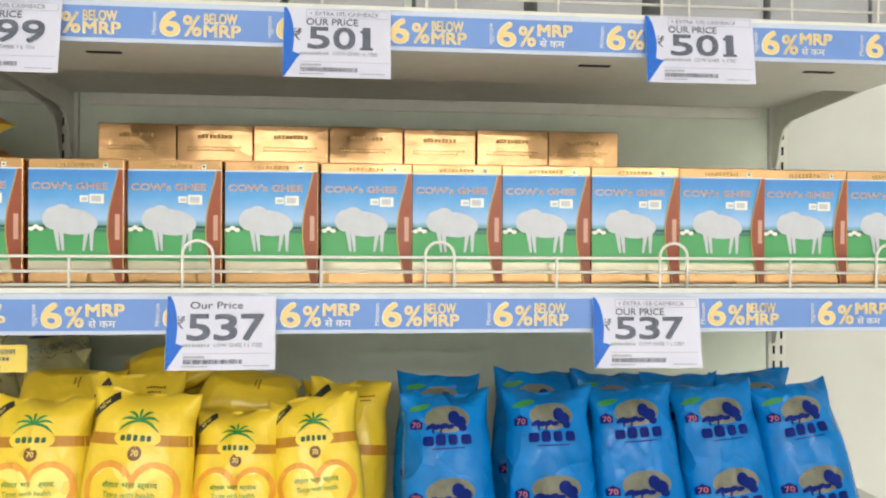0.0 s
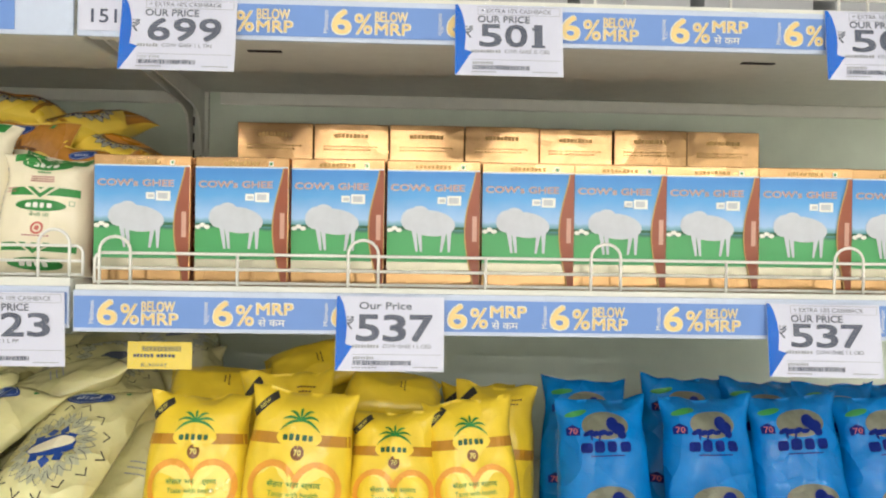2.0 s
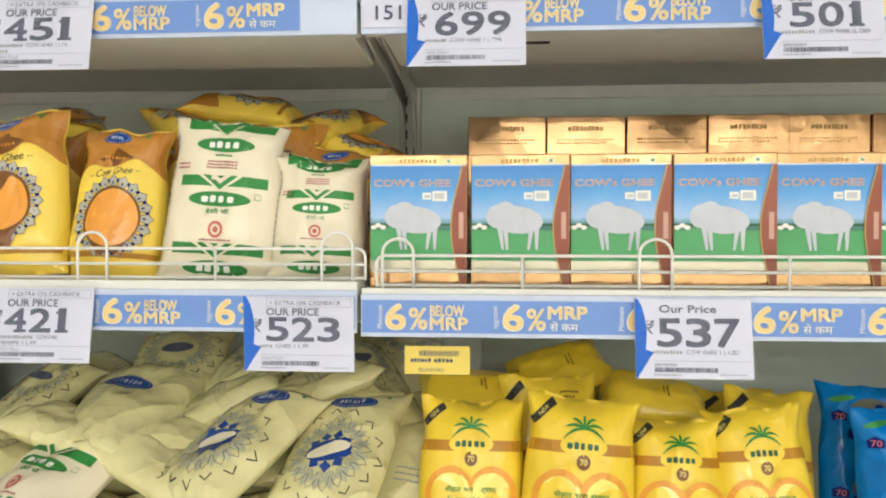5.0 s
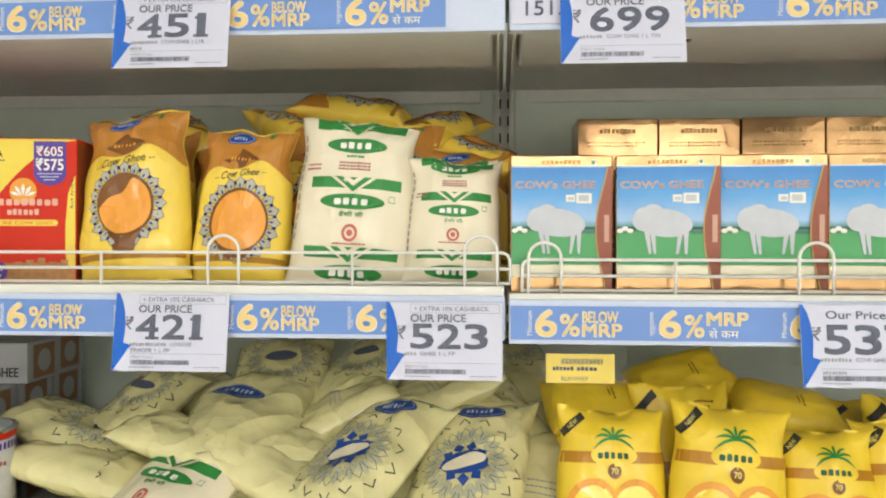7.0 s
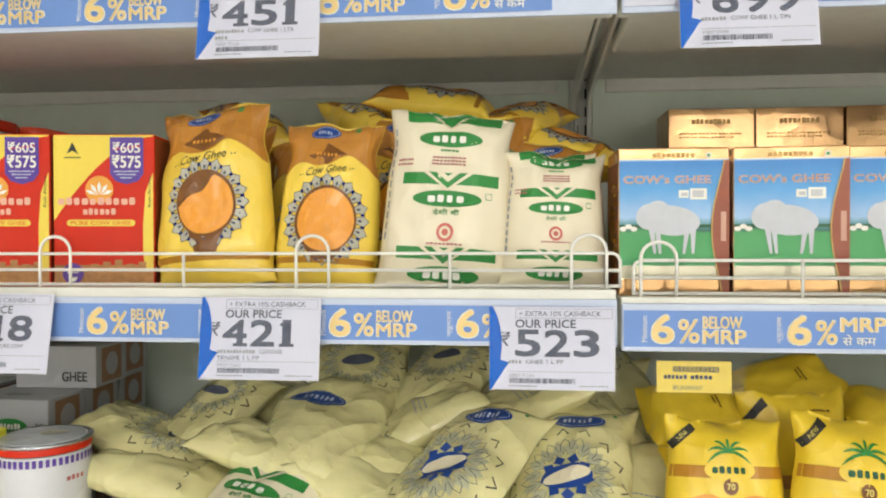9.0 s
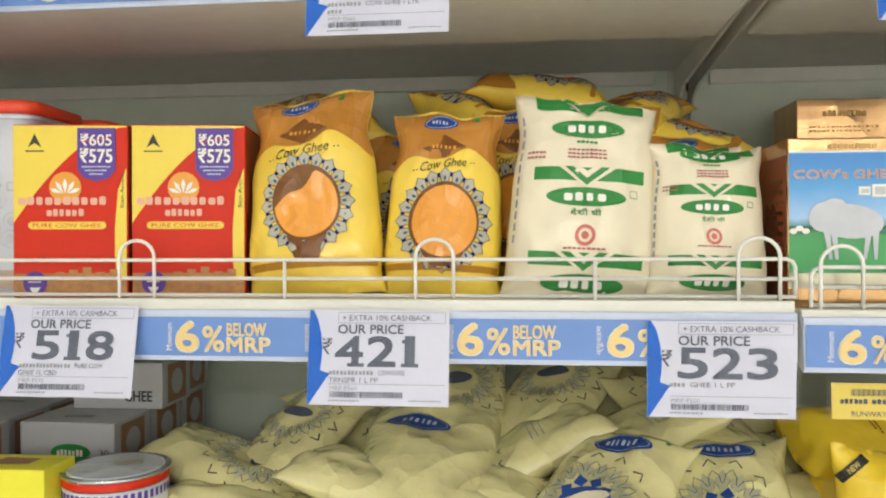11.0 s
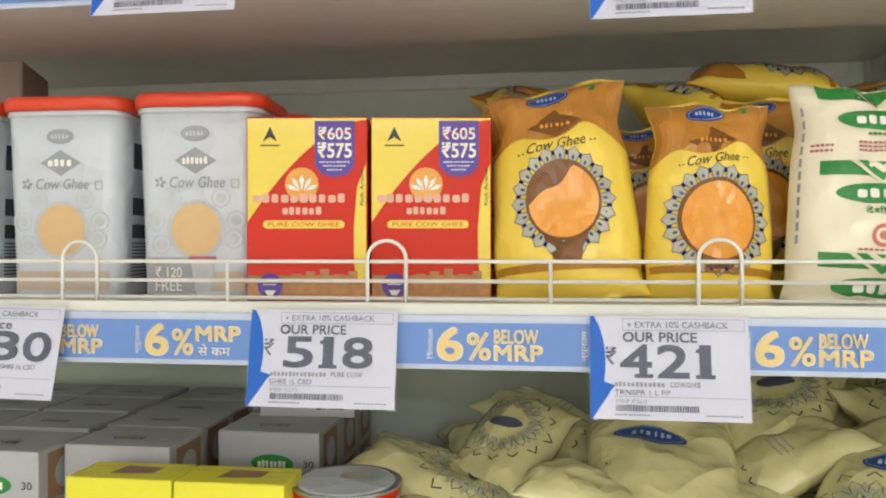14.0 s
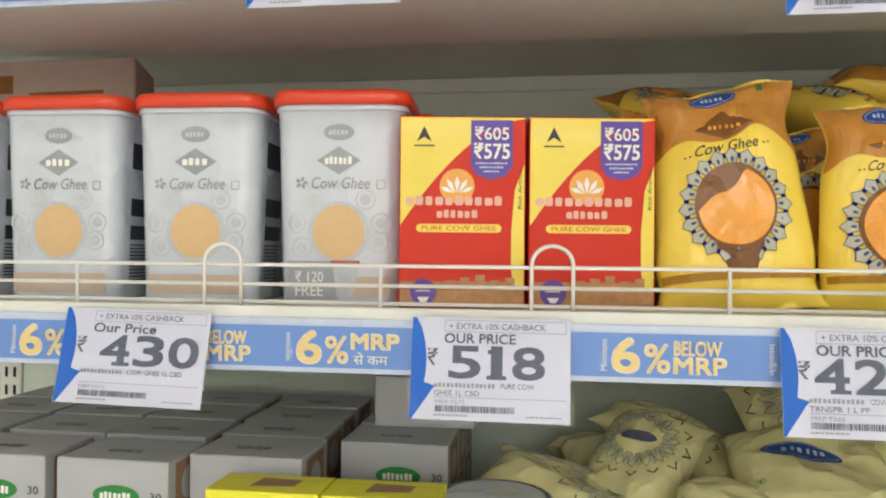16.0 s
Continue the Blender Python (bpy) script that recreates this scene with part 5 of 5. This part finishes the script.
    lay("margin_line", words("Rich Aroma", w / 2 - 0.0058, h * 0.52, 0.0028, h * 0.2, 0, 0, True), BLACK_INK, shell, s, 0.0009)
    x = w / 2 + 0.0003
    part("side_print", mesh("side_print", [(x, 0.002, 0.004), (x, d - 0.002, 0.004), (x, d - 0.002, h - 0.003), (x, 0.002, h - 0.003)], [(0, 1, 2, 3)]), BROWN_CARD, shell)
    return c


reds = red_carton(pose(-1.0965, 0.792, MID_L, 0, 0, 8))
copy_thing(reds, pose(-1.0015, 0.806, MID_L, 0, 0, 8))
copy_thing(reds, pose(-1.108, 0.876, MID_L, 0, 0, 8))
copy_thing(reds, pose(-1.012, 0.89, MID_L, 0, 0, 8))


# ---- frosted tubs with red lids ----
def rounded(w, d, r, n=6):
    pts = []
    for cx, cy, a0 in ((w / 2 - r, d / 2 - r, 0), (-w / 2 + r, d / 2 - r, 90), (-w / 2 + r, -d / 2 + r, 180), (w / 2 - r, -d / 2 + r, 270)):
        for k in range(n + 1):
            a = radians(a0 + 90 * k / n)
            pts.append((cx + r * math.cos(a), cy + r * math.sin(a)))
    return pts


def loft(rings, cap=True):
    verts, faces, n = [], [], len(rings[0][1])
    for z, pts in rings:
        verts += [(x, y, z) for x, y in pts]
    for j in range(len(rings) - 1):
        for k in range(n):
            faces.append((j * n + k, j * n + (k + 1) % n, (j + 1) * n + (k + 1) % n, (j + 1) * n + k))
    if cap:
        faces += [tuple(reversed(range(n))), tuple(range((len(rings) - 1) * n, len(rings) * n))]
    me = mesh("loft", verts, faces)
    for p in me.polygons:
        p.use_smooth = abs(p.normal.z) < 0.7
    return me


FOOT_TINT = mat("pale_tan_print", "cdb9a6", 0.4, vary=0.06)


def tub(m, hindi=False, offer=False):
    c = thing("ghee_tub", m, "frosted white plastic ghee tub with a red lid", "tub", "ghee tubs")
    w, d, h = 0.103, 0.09, 0.159
    rings = [(0, rounded(w * 0.88, d * 0.88, 0.012)), (0.003, rounded(w * 0.92, d * 0.92, 0.014))]
    rings += [(0.004 + (h - 0.012) * k / 6, rounded(w * (0.925 + 0.075 * k / 6), d * (0.925 + 0.075 * k / 6), 0.016)) for k in range(1, 7)]
    rings += [(h - 0.007, rounded(w + 0.004, d + 0.004, 0.018)), (h - 0.003, rounded(w + 0.004, d + 0.004, 0.018))]
    shell = part("body", loft(rings), TUB, c, "frosted white plastic body")
    lid = [(h - 0.003, rounded(w + 0.008, d + 0.008, 0.02)), (h + 0.005, rounded(w + 0.009, d + 0.009, 0.02)), (h + 0.0085, rounded(w + 0.005, d + 0.005, 0.018)), (h + 0.0095, rounded(w - 0.004, d - 0.004, 0.016))]
    part("lid", loft(lid), LID, c, "red-orange plastic lid")
    s = lambda x, z: (x, -d / 2 * (0.925 + 0.075 * (z - 0.004) / (h - 0.012)), z)
    lay("grey_oval", oval(0, 0.1345, 0.012, 0.0065, 20, 2), TUB_GREY, shell, s, 0.0005)
    lay("name_bar", blocks(-0.008, 0.1325, 0.016, 0.004, 5, 0.3), TUB_PALE, shell, s, 0.0008)
    lay("diamond", fan([(-0.0175, 0.1126), (0, 0.1016), (0.0175, 0.1126), (0, 0.1236)]), TUB_GREY, shell, s, 0.0005, "grey printed diamond")
    lay("name_bar", blocks(-0.011, 0.1096, 0.022, 0.006, 4 if hindi else 6, 0.3), WHITE_INK, shell, s, 0.0008)
    lay("product_name", words("Cow Ghee", -0.0215, 0.0905, 0.046, 0.009, 0.01, 0.2), TUB_GREY, shell, s, 0.0006, "grey product words")
    lay("leaf_mark", several(*[oval(-0.0295 + 0.003 * math.cos(a), 0.095 + 0.003 * math.sin(a), 0.002, 0.0014, 8, 1, a) for a in (0, 1.3, 2.6, 3.9, 5.2)]), TUB_GREY, shell, s, 0.0006)
    lay("dot_frame", ribbon([(0.03, 0.0905), (0.036, 0.0905), (0.036, 0.0970), (0.03, 0.0970), (0.03, 0.0905)], 0.0009), TUB_GREY, shell, s, 0.0006)
    lay("pale_disc", oval(0, 0.0565, 0.0245, 0.0245, 26, 2), TUB_PALE, shell, s, 0.0005)
    lay("orange_disc", oval(0, 0.0565, 0.0205, 0.0215, 26, 2), TUB_ORANGE, shell, s, 0.0008, "pale orange disc print")
    for a in (0.15, 0.9, 2.2, 3.0, 3.7, 5.9):
        ring = [(0.034 * math.cos(a) + 0.0075 * math.cos(k * math.pi / 8), 0.0595 + 0.032 * math.sin(a) * 0.9 + 0.0075 * math.sin(k * math.pi / 8)) for k in range(17)]
        lay("ring_print", several(ribbon(ring, 0.0014), oval(0.034 * math.cos(a), 0.0595 + 0.0288 * math.sin(a), 0.0045, 0.0045, 10, 1)), TUB_PALE, shell, s, 0.0006)
    lay("foot_tint", rect(-0.04, 0.006, 0.04, 0.022, 4, 1), FOOT_TINT, shell, s, 0.0004)
    if offer:
        lay("offer_panel", rect(-0.041, 0.004, 0.0, 0.034, 4, 2), TUB_GREY, shell, s, 0.0007, "grey offer panel")
        lay("offer_cup", fan([(-0.001, 0.006), (0.012, 0.006), (0.016, 0.033), (-0.005, 0.033)]), TUB_PALE, shell, s, 0.001)
        lay("offer_cup_lid", rect(-0.006, 0.0305, 0.017, 0.0345), PINK_INK, shell, s, 0.0013)
        lay("offer_line", words("₹ 120", -0.034, 0.0175, 0.022, 0.0085, 0.01), WHITE_INK, shell, s, 0.001)
        lay("offer_line", words("FREE", -0.034, 0.0065, 0.022, 0.0085, 0.01), WHITE_INK, shell, s, 0.001)
        lay("offer_line", blocks(-0.037, 0.0295, 0.034, 0.0022, 9), WHITE_INK, shell, s, 0.001)
    x = w / 2
    def side(y, z, lift):
        return (x * (0.925 + 0.075 * (z - 0.004) / (h - 0.012)) + lift, y, z)
    for z0, z1 in ((0.11, 0.132), (0.07, 0.085), (0.05, 0.062)):
        v = [side(-0.02, z0, 0.0005), side(0.02, z0, 0.0005), side(0.02, z1, 0.0005), side(-0.02, z1, 0.0005)]
        part("side_label", mesh("side_label", v, [(0, 1, 2, 3)]), TUB_DARK, shell)
    v, f = [], []
    for k in range(12):
        z = 0.012 + 0.003 * k
        v += [side(-0.02, z, 0.0005), side(0.014 + 0.003 * (k % 3), z, 0.0005), side(0.014 + 0.003 * (k % 3), z + 0.0013, 0.0005), side(-0.02, z + 0.0013, 0.0005)]
        f.append(tuple(range(4 * k, 4 * k + 4)))
    part("side_text", mesh("side_text", v, f), TUB_DARK, shell)
    return c


tub(pose(-1.199, 0.853, MID_L, 0, 0, 4), offer=True)
tubs = tub(pose(-1.317, 0.853, MID_L, 0, 0, 3), hindi=True)
for x in (-1.434, -1.551):
    copy_thing(tubs, pose(x, 0.85, MID_L, 0, 0, 2))
for x in (-1.19, -1.308, -1.425, -1.543):
    copy_thing(tubs, pose(x, 0.962, MID_L, 0, 0, 0))
sheet = thing("card_tray", pose(-1.53, 0.9, MID_L + 0.18, -8, -4, 12), "brown printed card tray lying across the tubs", "carton")
part("tray", box(-0.1, 0, 0, 0.1, 0.06, 0.045, 0.002), TRAY_CARD, sheet)
lay("printed_block", several(rect(-0.07, 0.01, -0.04, 0.035), rect(-0.03, 0.012, -0.015, 0.03), rect(0.0, 0.008, 0.07, 0.012)), DEEP_BROWN, sheet, flat(0))


# ---- white cartons, left bay, lower shelf ----
def white_carton(m, word=False):
    w, d, h = 0.098, 0.07, 0.049
    c = thing("white_carton", m, "white ghee carton with kraft-brown ends", "carton", "white ghee cartons")
    shell = part("box", carton_shell(w, d, h), CARD_WHITE, c)
    s = flat(0)
    if word:
        lay("front_word", words("GHEE", 0.008, 0.008, 0.03, 0.011, 0.03), BLACK_INK, shell, s, 0.0004)
    else:
        lay("green_oval", oval(0.004, 0.02, 0.0205, 0.0085, 24, 2), GREEN, shell, s, 0.0004, "green name oval")
        lay("name_bar", blocks(-0.01, 0.0165, 0.028, 0.0065, 7, 0.3), WHITE_INK, shell, s, 0.0007)
        lay("number", words("30", 0.034, 0.017, 0.0095, 0.0065, 0.01), BLACK_INK, shell, s, 0.0004)
    v, f = words("GHEE", -0.018, 0.012, 0.03, 0.009, 0.02)
    part("top_word", mesh("top_word", [(x, 0.01 + z, h + 0.0004) for x, z in v], f), BLACK_INK, shell)
    part("top_seam", mesh("top_seam", [(-w / 2 + 0.002, d * 0.5 - 0.0003, h + 0.0003), (w / 2 - 0.002, d * 0.5 - 0.0003, h + 0.0003), (w / 2 - 0.002, d * 0.5 + 0.0003, h + 0.0003), (-w / 2 + 0.002, d * 0.5 + 0.0003, h + 0.0003)], [(0, 1, 2, 3)]), INK_SOFT, shell)
    x = w / 2 + 0.0003
    part("kraft_panel", mesh("kraft_panel", [(x, 0.012, 0.004), (x, d - 0.012, 0.004), (x, d - 0.012, h - 0.004), (x, 0.012, h - 0.004)], [(0, 1, 2, 3)]), KRAFT, shell, "kraft-brown printed panel")
    ov, of = oval(d / 2, h / 2, 0.014, 0.014, 20, 1)
    part("white_spot", mesh("white_spot", [(x + 0.0003, a, b) for a, b in ov], of), CARD_WHITE, shell)
    return c


stack = white_carton(pose(-1.17, 0.9, LOW))
for layer in range(3):
    for j, yy in enumerate((0.9, 0.975, 1.05)):
        if layer == 0 and j == 0:
            continue
        copy_thing(stack, pose(-1.17 + rnd.uniform(-0.003, 0.003), yy, LOW + 0.0492 * layer, 0, 0, rnd.uniform(-1, 1)))
for j, yy in enumerate((0.965, 1.043)):
    white_carton(pose(-1.153 - 0.012 * j, yy, LOW + 0.0492 * 3, 0, 0, 1), True)
for i, xx in enumerate((-1.28, -1.385, -1.49, -1.595)):
    for j, yy in enumerate((0.835 - 0.028 * (i > 0), 0.89, 0.967, 1.044)):
        for layer in range(3):
            copy_thing(stack, pose(xx + rnd.uniform(-0.003, 0.003) - 0.004 * j, yy + (0.018 if j == 1 and i == 0 else 0), LOW + 0.0492 * layer, 0, 0, rnd.uniform(-1.2, 1.2)))


def lemon_carton(m):
    c = thing("lemon_carton", m, "bright lemon-yellow ghee carton with a taped top", "carton", "lemon ghee cartons")
    w, d, h = 0.088, 0.045, 0.139
    shell = part("box", carton_shell(w, d, h), LEMON, c)
    s = flat(0)
    lay("green_frame", rect(-0.034, h - 0.026, -0.026, h - 0.018), WHITE_INK, shell, s, 0.0004)
    lay("green_dot", oval(-0.03, h - 0.022, 0.0028, 0.0028, 12, 1), GREEN, shell, s, 0.0007)
    lay("dark_panel", rect(-0.018, h - 0.04, 0.016, h - 0.024), BLACK_INK, shell, s, 0.0004)
    lay("panel_word", words("DAIRY", -0.012, h - 0.032, 0.024, 0.006, 0.02), LEMON, shell, s, 0.0007)
    part("tape", mesh("tape", [(-0.014, 0.012, h + 0.0004), (0.02, 0.016, h + 0.0004), (0.022, 0.032, h + 0.0004), (-0.01, 0.034, h + 0.0004)], [(0, 1, 2, 3)]), KRAFT, shell)
    part("lid_seam", mesh("lid_seam", [(-w / 2 + 0.002, d - 0.014, h + 0.0003), (w / 2 - 0.002, d - 0.014, h + 0.0003), (w / 2 - 0.002, d - 0.0134, h + 0.0003), (-w / 2 + 0.002, d - 0.0134, h + 0.0003)], [(0, 1, 2, 3)]), DALDA_BROWN, shell)
    return c


lem = lemon_carton(pose(-1.243, 0.773, LOW))
copy_thing(lem, pose(-1.153, 0.773, LOW, 0, 0, 1))

# tin with a red rim
tin = thing("ghee_tin", pose(-1.073, 0.82, LOW - 0.0002, 0, 0, 20) @ Matrix.Diagonal((1, 1, 0.945, 1)), "white round ghee tin with a red rim and dashed border", "tin")
circle = lambda r, n=40: [(r * math.cos(2 * math.pi * k / n), r * math.sin(2 * math.pi * k / n)) for k in range(n)]
tin_body = part("body", loft([(0, circle(0.041)), (0.002, circle(0.0425)), (0.12, circle(0.0425)), (0.127, circle(0.0425))]), TIN, tin)
part("red_rim", loft([(0.128, circle(0.043)), (0.133, circle(0.0432)), (0.1345, circle(0.0425))], False), RED, tin, "red printed rim")
part("metal_rim", loft([(0.134, circle(0.0425)), (0.136, circle(0.0445)), (0.1385, circle(0.0445)), (0.139, circle(0.043)), (0.1375, circle(0.042)), (0.1365, circle(0.0405))]), TIN_METAL, tin, "bare metal rim")
part("plastic_cap", loft([(0.1366, circle(0.0395)), (0.1385, circle(0.0395)), (0.1392, circle(0.0385))]), TUB, tin, "pale plastic cap")
ov, of = oval(0.008, 0.008, 0.013, 0.009, 20, 1)
part("cap_mark", mesh("cap_mark", [(x, y, 0.1396) for x, y in ov], of), GREY_PRINT, tin)
around = lambda x, z: (0.0428 * math.sin(x / 0.0428), -0.0428 * math.cos(x / 0.0428), z)
lay("dash_border", several(*[rect(-0.134 + 0.0056 * k, 0.117, -0.134 + 0.0056 * k + 0.0034, 0.1245) for k in range(48)]), PURPLE, tin_body, around, 0.0, "purple dashed border")
lay("name_bar", blocks(0.03, 0.1, 0.02, 0.005, 4, 0.3), PINK_INK, tin_body, around, 0.0)
lay("green_mark", oval(0.018, 0.05, 0.007, 0.007, 16, 2), GREEN, tin_body, around, 0.0)


# ---- goods on the upper shelf, of which only the feet show ----
def soft_pack(m):
    c = thing("white_pack", m, "white wrapped pack with faded red print on the upper shelf", "pack", "white packs on the upper shelf")
    shell = part("box", carton_shell(0.113, 0.08, 0.15), CARD_WHITE, c)
    lay("red_print", several(blocks(0.018, 0.0035, 0.03, 0.004, 7), rect(0.028, 0.0085, 0.042, 0.0125)), PINK_INK, shell, flat(0), 0.0005)
    lay("grey_line", rect(-0.045, 0.011, 0.01, 0.0122), INK_SOFT, shell, flat(0), 0.0005)
    return c


sp = soft_pack(pose(0.004, 0.803, UP))
for x in (-0.49, -0.368, -0.246, -0.121, 0.131, 0.266, 0.386, 0.48 - 0.002 + 0.025):
    copy_thing(sp, pose(x, 0.803, UP, 0, 0, rnd.uniform(-2, 2)))
for i in range(8):
    copy_thing(sp, pose(-1.5 + 0.125 * i, 0.803, UP, 0, 0, rnd.uniform(-2, 2)))
